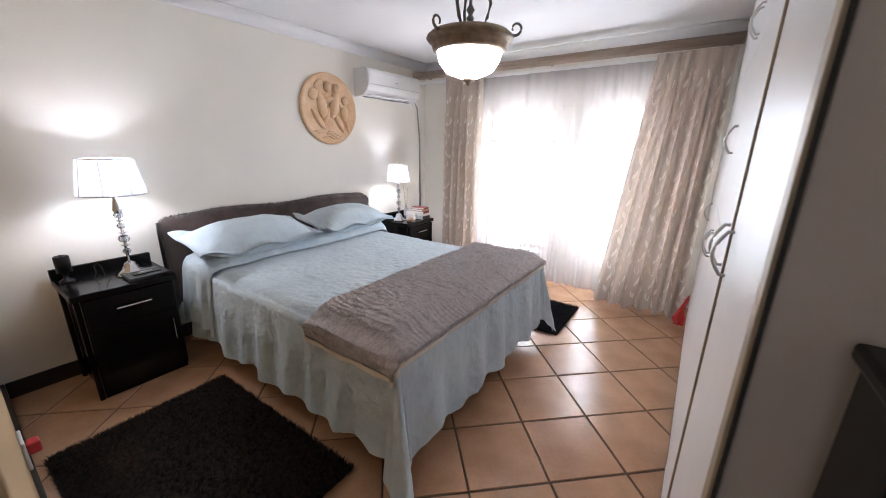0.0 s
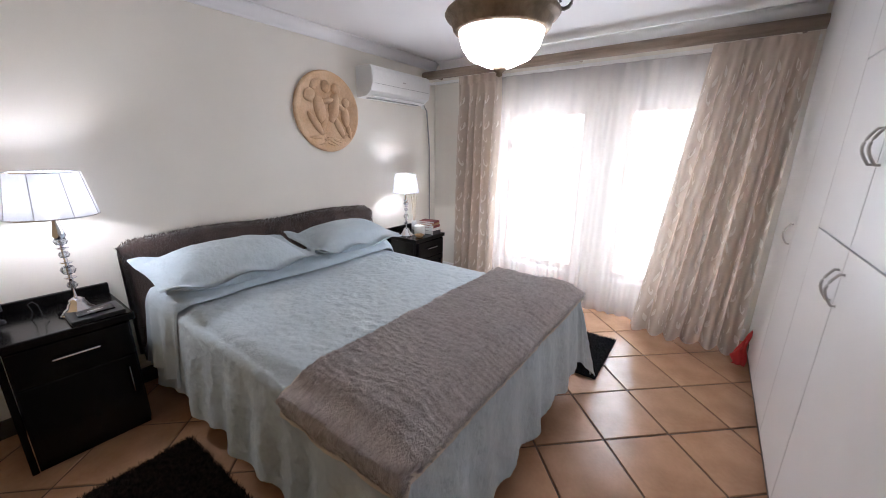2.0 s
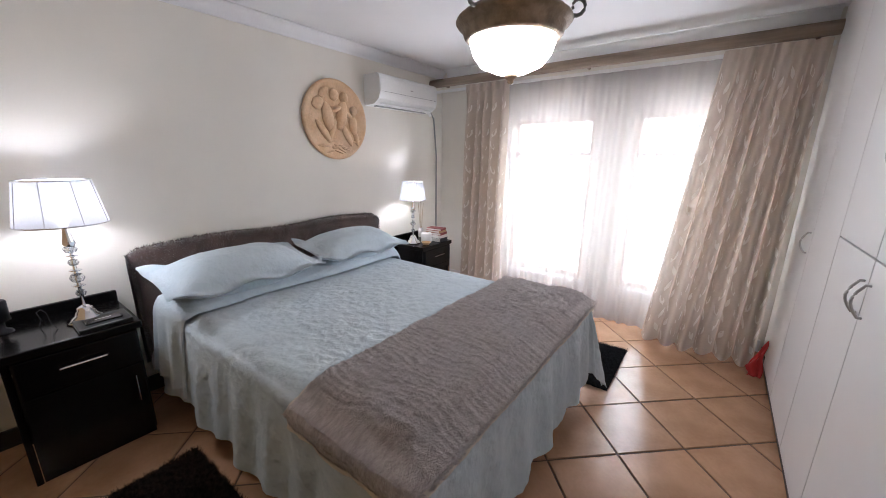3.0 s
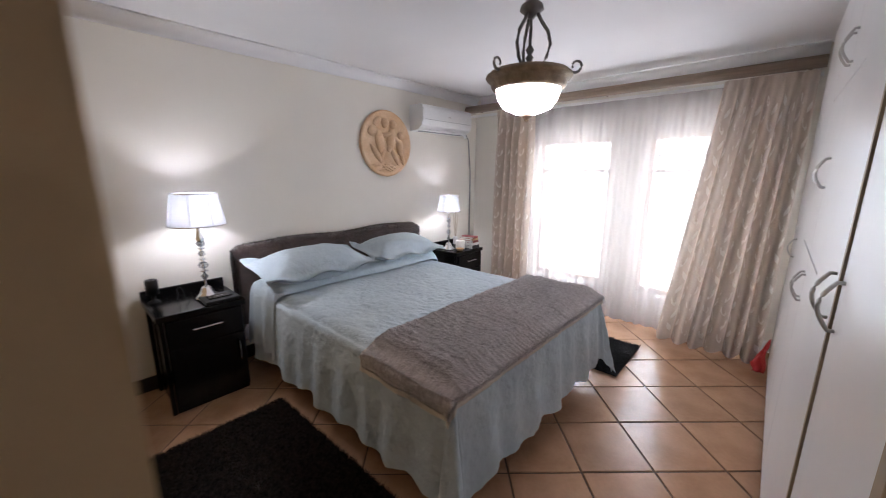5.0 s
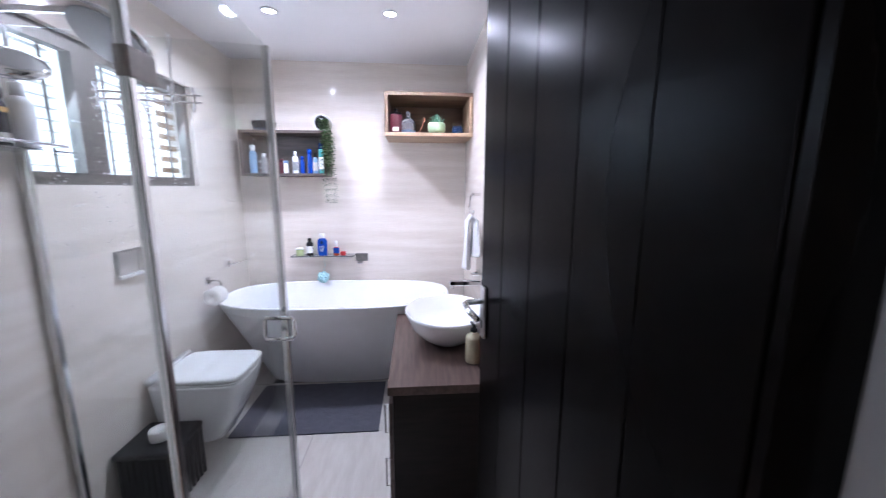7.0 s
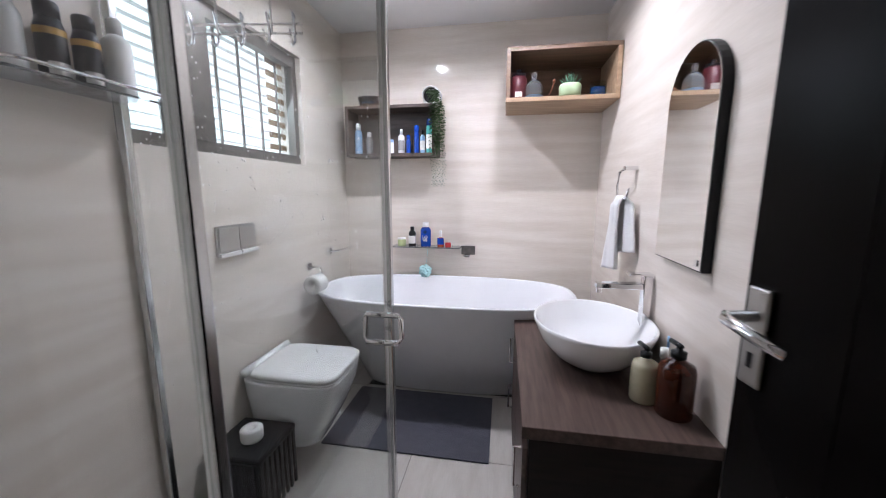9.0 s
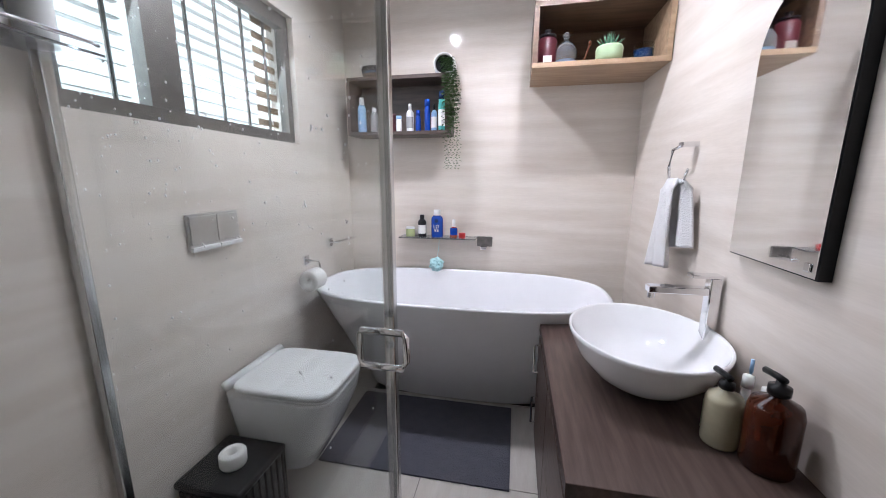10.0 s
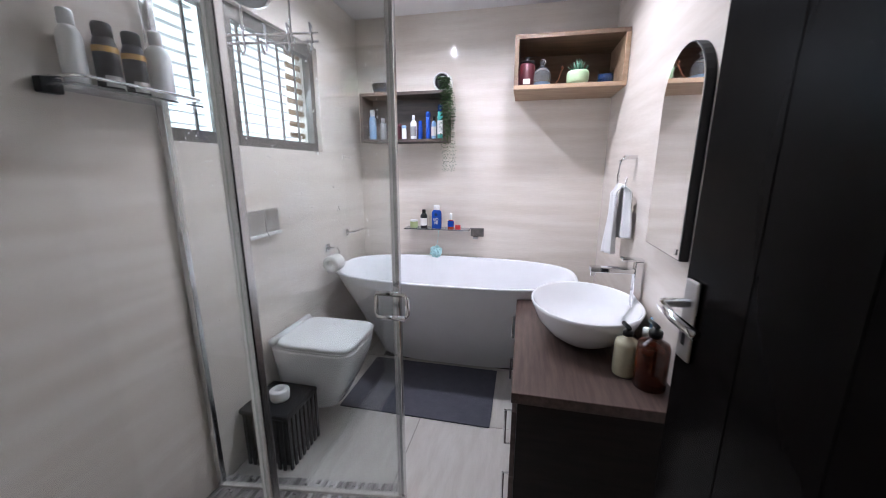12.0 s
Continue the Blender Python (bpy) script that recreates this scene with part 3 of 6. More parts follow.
ZT = ZC - 0.03
wdoor(1.45, 2.03, 0.055, ZT, [(1.985, 1.20)])
wdoor(2.05, 2.50, 0.055, ZT, [(2.095, 1.20)], True, 0.004)
wdoor(2.50, 2.97, 0.055, 1.16, [(2.935, 1.02)])
wdoor(2.97, 3.45, 0.055, 1.16, [(3.005, 1.02)])
wdoor(2.50, 2.97, 1.16, 1.84, [(2.935, 1.50)])
wdoor(2.97, 3.45, 1.16, 1.84, [(3.005, 1.50)])
wdoor(2.50, 2.97, 1.84, ZT, [(2.935, 1.97)])
wdoor(2.97, 3.45, 1.84, ZT, [(3.005, 1.97)])
wdoor(3.45, 3.95, 0.055, ZT, [])
wdoor(3.95, 4.42, 0.055, ZT, [(4.0, 1.03)])

# ---- bed ----
BX0, BX1, BY0, BY1, BZ = -2.44, -0.42, 1.80, 3.32, 0.64
bed = thing("bed", ((BX0 + BX1) / 2, (BY0 + BY1) / 2, 0), "double bed base and mattress on short dark feet", "bed")
part("base", box(BX0, BX1 - 0.02, BY0 + 0.02, BY1 - 0.02, 0.09, 0.34, 0.02), M_BOOKT, bed, "tan fabric bed base")
part("mattress", box(BX0, BX1 - 0.02, BY0 + 0.015, BY1 - 0.015, 0.345, BZ - 0.025, 0.05, 4), M_TOWEL, bed, smooth=True)
for fx in (BX0 + 0.15, -1.43, BX1 - 0.14):
    for fy in (BY0 + 0.12, BY1 - 0.12):
        part("foot", lathe([(0, 0), (0.03, 0), (0.042, 0.03), (0.045, 0.092), (0, 0.092)], (fx, fy, 0), 14), M_SKIRT, bed, smooth=True)

hb = thing("headboard", (-2.5, 2.58, 0), "brown plush upholstered headboard behind the bed", "headboard")


def head_shape(u, v):
    y = 1.70 + 1.90 * u
    top = 0.955 - 0.010 * math.cos(2 * math.pi * u * 2) - 0.04 * max(0, (abs(u - 0.5) - 0.46) / 0.04) ** 2
    ang = v * math.pi
    r = 0.05
    if v < 0.45:
        return Vector((-2.475 + 0.006 * noise.noise((y * 9, v * 9, 0)), y, 0.20 + (top - r - 0.20) * v / 0.45))
    if v > 0.75:
        return Vector((-2.585, y, top - r - (top - r - 0.2) * (v - 0.75) / 0.25))
    a = (v - 0.45) / 0.30 * math.pi
    return Vector((-2.53 + 0.055 * math.cos(a), y, top - r + r * math.sin(a) + 0.006 * noise.noise((y * 14, a * 3, 2))))


hbm = sheet(head_shape, 60, 28)
bmesh.ops.holes_fill(hbm, edges=hbm.edges[:])
part("upholstery", hbm, M_FURB, hb, smooth=True)
# pile along the edges
fur = bmesh.new()
rng = random.Random(4)
for i in range(5200):
    u = rng.random()
    if i % 6 == 0:
        u = rng.choice((0.0, 1.0))
    p = head_shape(u, rng.uniform(0.40, 0.70) if i % 6 else rng.uniform(0.05, 0.6))
    d = Vector((rng.uniform(0.0, 0.012), rng.uniform(-0.012, 0.012) + (0.012 * (2 * u - 1) if i % 6 == 0 else 0), rng.uniform(0.006, 0.022)))
    s = Vector((0.0012, 0.0018, 0))
    a, b, c = fur.verts.new(p - s), fur.verts.new(p + s), fur.verts.new(p + d)
    fur.faces.new((a, b, c))
tagged(part("pile", fur, M_FURB, hb), kind="stuff")


# quilted bedspread: top and drape in one sheet, hem scalloped by folds
spread = thing("bedspread", (-1.3, 2.56, 0), "pale blue quilted bedspread draped over the bed", "bedspread")
SX0, SX1, SY0, SY1, SZ = -2.36, BX1 + 0.015, BY0 - 0.015, BY1 + 0.015, BZ + 0.012


def quilt(x, y):
    """Puffed stitching relief."""
    return 0.0038 * noise.noise((x * 13, y * 13, 0.3)) + 0.0040 * noise.noise((x * 31, y * 31, 4.0)) + 0.006 * noise.noise((x * 2.5, y * 2.5, 8))


def drape_pt(x, y):
    """Maps a flat cloth position to the bed: inside lies on top, outside hangs with folds."""
    ox = max(0.0, x - SX1)
    oy = max(0.0, SY0 - y, y - SY1)
    sy = -1 if y < SY0 else 1
    bx, by = min(x, SX1), min(max(y, SY0), SY1)
    d = math.hypot(ox, oy)
    if d < 1e-6:
        edge = min(SX1 - x, y - SY0, SY1 - y)
        round_off = 0.030 * max(0.0, 1 - edge / 0.07) ** 2
        return Vector((x, y, SZ - round_off + quilt(x, y)))
    ux, uy = ox / d, sy * oy / d
    R = 0.03
    along = by * 1.0 - bx * (1.0 if oy > 0 else 0.0) + math.atan2(oy, ox + 1e-9) * 0.33 * sy
    hang = max(0.0, d - 0.02)
    wave = math.sin(along * 17 + 0.9 * math.sin(along * 5)) * 0.5 + 0.5 * math.sin(along * 29 + 1.0)
    corner = 4 * ux * abs(uy)
    fold = (0.024 + 0.018 * noise.noise((along * 3, 1, 2))) * wave * min(1.0, hang / 0.30) * (1 + 0.6 * corner)
    out = R * min(1.0, d / 0.04) + 0.10 * hang + fold + 0.10 * corner * hang + quilt(along, hang * 1.0) * 0.9
    return Vector((bx + ux * out, by + uy * out, SZ - 0.030 - hang * 0.985 + 0.006))


HEM = 0.50


def spread_fn(u, v):
    x = SX0 + (SX1 + HEM - SX0) * u
    y = (SY0 - HEM) + (SY1 - SY0 + 2 * HEM) * v
    # rounded corners of the cloth at the foot
    ox, oy = max(0, x - SX1), max(0.0, SY0 - y, y - SY1)
    d = math.hypot(ox, oy)
    lim = HEM + 0.035 * math.sin(14 * (x - y)) + (0.085 if (ox > 0 and oy > 0) else 0.0) * min(ox, oy) / 0.3
    if d > lim and d > 0:
        k = lim / d
        x = SX1 + ox * k if ox else x
        y = (SY0 - oy * k if y < SY0 else SY1 + oy * k) if oy else y
    return drape_pt(x, y)


sp = sheet(spread_fn, 230, 230)
part("quilt", sp, M_QUILT, spread, smooth=True)
# turned-back roll at the head
def bolster(u, v):
    y = SY0 - 0.36 + (SY1 - SY0 + 0.72) * u
    a = math.pi * (0.02 + 0.96 * v)
    yy = min(max(y, SY0 + 0.03), SY1 - 0.03)
    over = abs(y - yy)
    sgn = -1 if y < yy else 1
    r = 0.088 + 0.006 * noise.noise((y * 4, a, 1))
    x = -2.16 - 0.20 * math.cos(a) * (1.0 + 0.12 * noise.noise((y * 2, 3, 1)))
    z = SZ + 0.008 + r * math.sin(a) + quilt(x, y)
    if over > 0:
        o = min(over, 0.06)
        hang = max(0.0, over - 0.05)
        z -= hang * 1.25 + 0.02 * (o / 0.06)
        yy += sgn * (o * 0.95 + 0.10 * hang + 0.018 * math.sin(9 * a) * hang / 0.3 + r * 0.5 * math.sin(a) * min(1, over / 0.1))
    return Vector((x, yy, z))


part("turned_back_end", sheet(bolster, 120, 34), M_QUILT, spread, smooth=True)


def pillow(loc, rx, ry, rz, w, d, h, label):
    th = thing("pillow", loc, label, "pillow", "pillows on the bed")
    m = Matrix.Translation(loc) @ Euler((radians(rx), radians(ry), radians(rz))).to_matrix().to_4x4()
    b = bmesh.new()
    n = 36
    for s in (1, -1):
        g = []
        for i in range(n + 1):
            row = []
            for j in range(n + 1):
                a, c = 2 * i / n - 1, 2 * j / n - 1
                fl = 1.18
                pa, pc = a * fl, c * fl
                puff = max(0.0, 1 - min(1, abs(pa)) ** 2.6) ** 0.55 * max(0.0, 1 - min(1, abs(pc)) ** 2.6) ** 0.55
                pinch = 1 - 0.07 * (1 - a * a) * abs(c) - 0.0
                z = s * (h * puff + 0.004) + 0.012 * noise.noise((a * 3, c * 3, s + loc[1])) * puff + 0.0035 * noise.noise((a * 14, c * 14, s))
                z += 0.018 * (abs(pa) > 1) * math.sin(8 * c + loc[1]) + 0.05 * max(0, abs(a * c) - 0.7)
                row.append(b.verts.new((a * w / 2 * (1 - 0.05 * (1 - c * c) * 0 ) * pinch, c * d / 2 * (1 - 0.06 * (1 - a * a)), z)))
            g.append(row)
        for i in range(n):
            for j in range(n):
                b.faces.new((g[i][j], g[i + 1][j], g[i + 1][j + 1], g[i][j + 1]))
    bmesh.ops.remove_doubles(b, verts=b.verts, dist=0.0005)
    bmesh.ops.recalc_face_normals(b, faces=b.faces[:])
    bmesh.ops.transform(b, matrix=m, verts=b.verts)
    part("sham", b, M_QUILT, th, smooth=True)


pillow((-2.13, 2.14, 0.812), 0, 9, 0, 0.47, 0.90, 0.115, "pale blue quilted pillow beside the headboard")
pillow((-2.14, 3.02, 0.805), 0, 9, -3, 0.45, 0.82, 0.11, "pale blue quilted pillow near the window side")

# folded throw across the foot of the bed
throw = thing("throw_blanket", (-0.7, 2.5, BZ), "grey plush throw with cream underside across the bed", "blanket")


def throw_fn(lift, grow):
    def fn(u, v):
        x = -0.94 - grow + (0.57 + 2 * grow) * u
        y = 1.69 - grow + (1.69 + 2 * grow) * v
        p = drape_pt(min(x, SX1 + 0.06), max(SY0 - 0.12, min(y, SY1 + 0.06)))
        e = min(u, 1 - u, v, 1 - v)
        puff = lift * min(1.0, (e / 0.05)) ** 0.5
        ridge = math.sin(2 * math.pi * (y / 0.030 + 1.6 * noise.noise((x * 5, y * 4, 2)) + 0.6 * noise.noise((x * 25, y * 9, 5))))
        wob = 0.010 * noise.noise((x * 6, y * 5, lift)) + 0.005 * noise.noise((x * 22, y * 22, 1)) + (0.0016 * ridge if lift > 0.02 else 0.0)
        n = Vector((0, 0, 1)) if SY0 < y < SY1 and x < SX1 else Vector((0.7 if x > SX1 else 0, -0.8 if y < SY0 else (0.8 if y > SY1 else 0), 0.45)).normalized()
        return p + n * (0.012 + puff + wob)
    return fn


part("underside", sheet(throw_fn(0.010, 0.028), 50, 110), M_CREAM, throw, "cream fleece lining", smooth=True)
part("plush", sheet(throw_fn(0.052, 0.0), 60, 330), M_THROW, throw, smooth=True)
tf = throw_fn(0.052, 0.0)
nap = bmesh.new()
rng = random.Random(7)
for i in range(34000):
    u, v = rng.random(), rng.random()
    if i % 5 == 0:
        u, v = rng.choice(((rng.random(), 0.004), (rng.random(), 0.996), (0.004, rng.random()), (0.996, rng.random())))
    p = tf(u, v)
    q = p + Vector((rng.uniform(-0.002, 0.022), rng.uniform(-0.010, 0.010), rng.uniform(0.002, 0.009)))
    nap.faces.new((nap.verts.new(p + Vector((0, -0.0016, 0))), nap.verts.new(p + Vector((0, 0.0016, 0))), nap.verts.new(q)))
tagged(part("pile", nap, M_THROW, throw), kind="stuff")


# ---- bedside tables ----
def bedside(loc, w, d, h, label, group="bedside tables"):
    x, y, _ = loc
    th = thing("bedside_table", loc, label, "bedside table", group)
    x0, x1, y0, y1 = x - d / 2, x + d / 2, y - w / 2, y + w / 2
    part("body", box(x0 + 0.01, x1 - 0.022, y0 + 0.03, y1 - 0.01, 0.03, h - 0.042, 0.004), M_BLACK, th)
    part("side_post", box(x1 - 0.05, x1 - 0.022, y0 + 0.003, y0 + 0.027, 0.0, h - 0.042, 0.003), M_BLACK, th)
    part("side_post", box(x0 + 0.01, x0 + 0.04, y0 + 0.003, y0 + 0.027, 0.0, h - 0.042, 0.003), M_BLACK, th)
    part("plinth", box(x0 + 0.02, x1 - 0.03, y0 + 0.03, y1 - 0.015, 0.0, 0.029), M_BLACK, th)
    part("top", box(x0, x1, y0 - 0.01, y1 + 0.01, h - 0.04, h, 0.006), M_BLACK, th)
    part("back_rail", box(x0, x0 + 0.025, y0 - 0.01, y1 + 0.01, h + 0.001, h + 0.06, 0.004), M_BLACK, th)
    dr = part("drawer", box(x1 - 0.020, x1 - 0.003, y0 + 0.035, y1 - 0.02, h - 0.22, h - 0.048, 0.003), M_BLACK, th)
    part("handle", tube([(x1 - 0.003, y - 0.07, h - 0.12), (x1 + 0.016, y - 0.07, h - 0.12), (x1 + 0.016, y + 0.09, h - 0.12), (x1 - 0.003, y + 0.09, h - 0.12)], 0.005, 8), M_CHROME, dr, "slim chrome bar handle")
    dd = part("door", box(x1 - 0.020, x1 - 0.003, y0 + 0.035, y1 - 0.02, 0.035, h - 0.226, 0.003), M_BLACK, th)
    part("handle", tube([(x1 - 0.003, y1 - 0.06, h - 0.42), (x1 + 0.014, y1 - 0.06, h - 0.42), (x1 + 0.014, y1 - 0.06, h - 0.28), (x1 - 0.003, y1 - 0.06, h - 0.28)], 0.005, 8), M_CHROME, dd, "slim chrome bar handle")
    return th


bedside((-2.345, 1.38, 0), 0.47, 0.45, 0.66, "black gloss bedside table with drawer and chrome handle")
bedside((-2.345, 4.10, 0), 0.47, 0.45, 0.60, "black gloss bedside table in the window corner")


def table_lamp(loc, h, r, label):
    x, y, z = loc
    th = thing("table_lamp", loc, label, "table lamp", "bedside lamps")
    part("base", lathe([(0, 0), (0.075, 0), (0.078, 0.008), (0.06, 0.016), (0.058, 0.024), (0.042, 0.034), (0.038, 0.05), (0.03, 0.058), (0.03, 0.07), (0.012, 0.08), (0, 0.08)], loc, 32), M_CHROME, th, "stepped chrome foot", True)
    part("stem", tube([(x, y, z + 0.075), (x, y, z + h * 0.60)], 0.008, 10), M_CHROME, th, smooth=True)
    for k, (zz, rr) in enumerate(((0.13, 0.022), (0.20, 0.030), (0.27, 0.022), (0.33, 0.028))):
        part("crystal_bead", lathe([(0, -rr * 0.9), (rr * 0.7, -rr * 0.6), (rr, 0), (rr * 0.7, rr * 0.6), (0, rr * 0.9)], (x, y, z + zz * h / 0.62), 10), M_CRYSTAL, th, "clear cut crystal bead")
    for zz in (0.165, 0.235, 0.30):
        part("chrome_disc", lathe([(0, -0.004), (0.022, -0.003), (0.026, 0), (0.022, 0.003), (0, 0.004)], (x, y, z + zz * h / 0.62), 20), M_CHROME, th, smooth=True)
    part("neck", lathe([(0, 0), (0.012, 0), (0.028, 0.03), (0.02, 0.06), (0.011, 0.10), (0.013, 0.13), (0, 0.13)], (x, y, z + h * 0.53), 20), M_CHROME, th, smooth=True)
    zs0, zs1 = z + h * 0.71, z + h
    shade = part("shade", lathe([(r, zs0), (r * 0.93, zs0 + (zs1 - zs0) * 0.33), (r * 0.86, zs0 + (zs1 - zs0) * 0.66), (r * 0.79, zs1)], (x, y, 0), 48), M_SHADE, th, "silver-grey pleated string lampshade", True)
    for zz, rr in ((zs0, r), (zs1, r * 0.79)):
        part("rim", tube(arc((x, y, zz), rr, 0, 360, (1, 0, 0), (0, 1, 0), 40), 0.003, 6), M_ALU, shade)
    for i in range(8):
        a = i * math.pi / 4 + 0.3
        part("rib", tube([(x + r * 1.003 * math.cos(a), y + r * 1.003 * math.sin(a), zs0), (x + r * 0.793 * math.cos(a), y + r * 0.793 * math.sin(a), zs1)], 0.002, 5), M_PLASTG, shade)
    part("bulb", lathe([(0, -0.05), (0.014, -0.05), (0.016, -0.03), (0.03, 0.0), (0.03, 0.02), (0.018, 0.04), (0, 0.045)], (x, y, z + h * 0.76), 16), M_BULB, th, "lit bulb", True).visible_shadow = False
    return th


table_lamp((-2.33, 1.46, 0.66), 0.70, 0.165, "chrome and crystal table lamp, lit, on the bedside table")
table_lamp((-2.36, 3.98, 0.60), 0.635, 0.135, "chrome and crystal table lamp, lit, beside the window")

# things on the bedside tables
cd = thing("pillar_candle", (-2.45, 1.19, 0.66), "black pillar candle on a short stand", "candle")
part("stand", lathe([(0, 0), (0.035, 0), (0.032, 0.01), (0.012, 0.02), (0.012, 0.05), (0.036, 0.06), (0, 0.06)], (-2.45, 1.19, 0.66), 18), M_PLASTB, cd, smooth=True)
part("wax", lathe([(0, 0.061), (0.034, 0.061), (0.035, 0.15), (0.03, 0.156), (0.012, 0.15), (0, 0.165)], (-2.45, 1.19, 0.66), 20), M_PLASTB, cd, smooth=True)
bk = thing("tablet", (-2.22, 1.50, 0.66), "flat black tablet case with a phone on it", "tablet")
part("case", box(-2.31, -2.13, 1.40, 1.60, 0.661, 0.683, 0.004), M_PLASTB, bk)
ph = thing("phone", (-2.21, 1.5, 0.684), "black phone lying on a tablet case", "phone")
part("body", box(-2.245, -2.17, 1.43, 1.57, 0.684, 0.692, 0.003), M_BLACK, ph)
part("stripe", box(-2.21, -2.205, 1.47, 1.53, 0.6921, 0.6927), M_STEEL, ph)
gl = thing("cable_loop", (-2.33, 1.32, 0.66), "thin black charging cable standing in a loop", "cable")
part("cord", tube([(-2.4, 1.30, 0.665), (-2.38, 1.31, 0.70), (-2.36, 1.30, 0.745), (-2.345, 1.315, 0.762), (-2.34, 1.33, 0.74), (-2.33, 1.335, 0.69), (-2.31, 1.35, 0.664)], 0.002, 6), M_PLASTB, gl)

BOOKS = [(0.042, M_BOOKD, 0.14, 0.20, 3), (0.030, M_PAPER, 0.135, 0.195, -4), (0.026, M_BOOKR, 0.13, 0.19, 6), (0.022, M_BOOKT, 0.125, 0.18, 0), (0.020, M_BOOKR, 0.12, 0.18, 10)]
z = 0.60
for k, (th_, m_, w_, d_, a_) in enumerate(BOOKS):
    lab = ["thick dark covered book", "white covered paperback book", "maroon covered book", "tan covered book", "maroon paperback with worn cover"][k] + " in a stack beside the lamp"
    t_ = thing("book", (-2.24, 4.22, z), lab, "book", "stacked books")
    part("pages", box(-2.24 - d_ / 2 + 0.004, -2.24 + d_ / 2 - 0.003, 4.22 - w_ / 2 + 0.003, 4.22 + w_ / 2 - 0.004, z + 0.003, z + th_ - 0.003), M_PAPER, t_)
    cv = box(-2.24 - d_ / 2, -2.24 + d_ / 2, 4.22 - w_ / 2, 4.22 + w_ / 2, z + 0.0003, z + 0.0028)
    box(-2.24 - d_ / 2, -2.24 + d_ / 2, 4.22 - w_ / 2, 4.22 + w_ / 2, z + th_ - 0.0028, z + th_ - 0.0003, bm=cv)
    box(-2.24 + d_ / 2 - 0.0025, -2.24 + d_ / 2, 4.22 - w_ / 2, 4.22 + w_ / 2, z + 0.0028, z + th_ - 0.0028, bm=cv)
    part("cover", cv, m_, t_)
    rot_z(t_, a_)
    z += th_
tr = thing("toilet_roll", (-2.30, 4.10, 0.60), "white paper roll beside the books", "paper roll")
part("paper", lathe([(0.02, 0), (0.052, 0), (0.055, 0.01), (0.055, 0.09), (0.052, 0.1), (0.02, 0.1), (0.02, 0)], (-2.27, 4.09, 0.60), 28), M_PAPER, tr, smooth=True)
bwl = thing("small_dish", (-2.2, 4.0, 0.60), "small tan dish on the bedside table", "dish")
part("bowl", lathe([(0, 0), (0.03, 0), (0.05, 0.028), (0.046, 0.028), (0.028, 0.006), (0, 0.006)], (-2.2, 4.0, 0.60), 20), M_BOOKT, bwl, smooth=True)
rd = thing("reed_sticks", (-2.5, 4.27, 0.60), "thin straw reeds standing in a pale holder", "reeds")
part("holder", lathe([(0, 0), (0.03, 0), (0.03, 0.08), (0.02, 0.1), (0, 0.1)], (-2.5, 4.27, 0.60), 16), M_POTW, rd, smooth=True)
for i in range(6):
    a = i * 1.05
    part("reed", tube([(-2.5 + 0.008 * math.cos(a), 4.27 + 0.008 * math.sin(a), 0.69), (-2.5 + 0.03 * math.cos(a), 4.27 + 0.03 * math.sin(a), 0.95 + 0.03 * (i % 3))], 0.0025, 5), M_REEDS, rd)

# ---- air conditioner, plaque, pendant ----
ac = thing("air_conditioner", (XW, 4.02, 2.0), "white wall-mounted split air conditioner", "air conditioner")


def ac_shell(y0, y1):
    prof = [(0, 2.20), (0.17, 2.20), (0.195, 2.185), (0.205, 2.15), (0.205, 2.03), (0.19, 1.985), (0.13, 1.945), (0.03, 1.935), (0, 1.935)]
    b = bmesh.new()
    rows = [[b.verts.new((XW + u, y, w)) for u, w in prof] for y in (y0, y0 + 0.006, y1 - 0.006, y1)]
    k = len(prof)
    for a, c in zip(rows, rows[1:]):
        for i in range(k):
            b.faces.new((a[i], a[(i + 1) % k], c[(i + 1) % k], c[i]))
    b.faces.new(rows[0]), b.faces.new(rows[-1][::-1])
    bmesh.ops.recalc_face_normals(b, faces=b.faces[:])
    return b


part("shell", ac_shell(3.60, 4.42), M_PLASTW, ac)
part("front_panel", box(XW + 0.205, XW + 0.211, 3.605, 4.415, 2.035, 2.16, 0.002), M_PLASTW, ac)
part("louvre", box(XW + 0.10, XW + 0.175, 3.66, 4.36, 1.945, 1.952), M_PLASTW, ac)
part("vent_slot", box(XW + 0.06, XW + 0.10, 3.66, 4.36, 1.930, 1.937), M_PLASTG, ac)
part("seam", box(XW + 0.2112, XW + 0.2117, 3.63, 4.39, 2.045, 2.048), M_PLASTG, ac)
part("badge", box(XW + 0.2112, XW + 0.2119, 4.0, 4.04, 2.09, 2.10), M_STEEL, ac)
pp = thing("pipe_trunking", (XW + 0.02, 4.6, 0.7), "thin white cable run down the wall corner", "cable")
part("cable", tube([(XW + 0.06, 4.42, 2.03), (XW + 0.03, 4.52, 1.97), (XW + 0.02, 4.60, 1.90), (XW + 0.012, 4.66, 1.5), (XW + 0.012, 4.66, 0.12)], 0.008, 8), M_PLASTG, pp, smooth=True)
part("bent_pipe", tube([(XW + 0.05, 4.42, 1.98), (XW + 0.04, 4.50, 1.94), (XW + 0.015, 4.54, 1.93), (XW + 0.002, 4.56, 1.95)], 0.018, 10), M_PLASTW, pp, smooth=True)

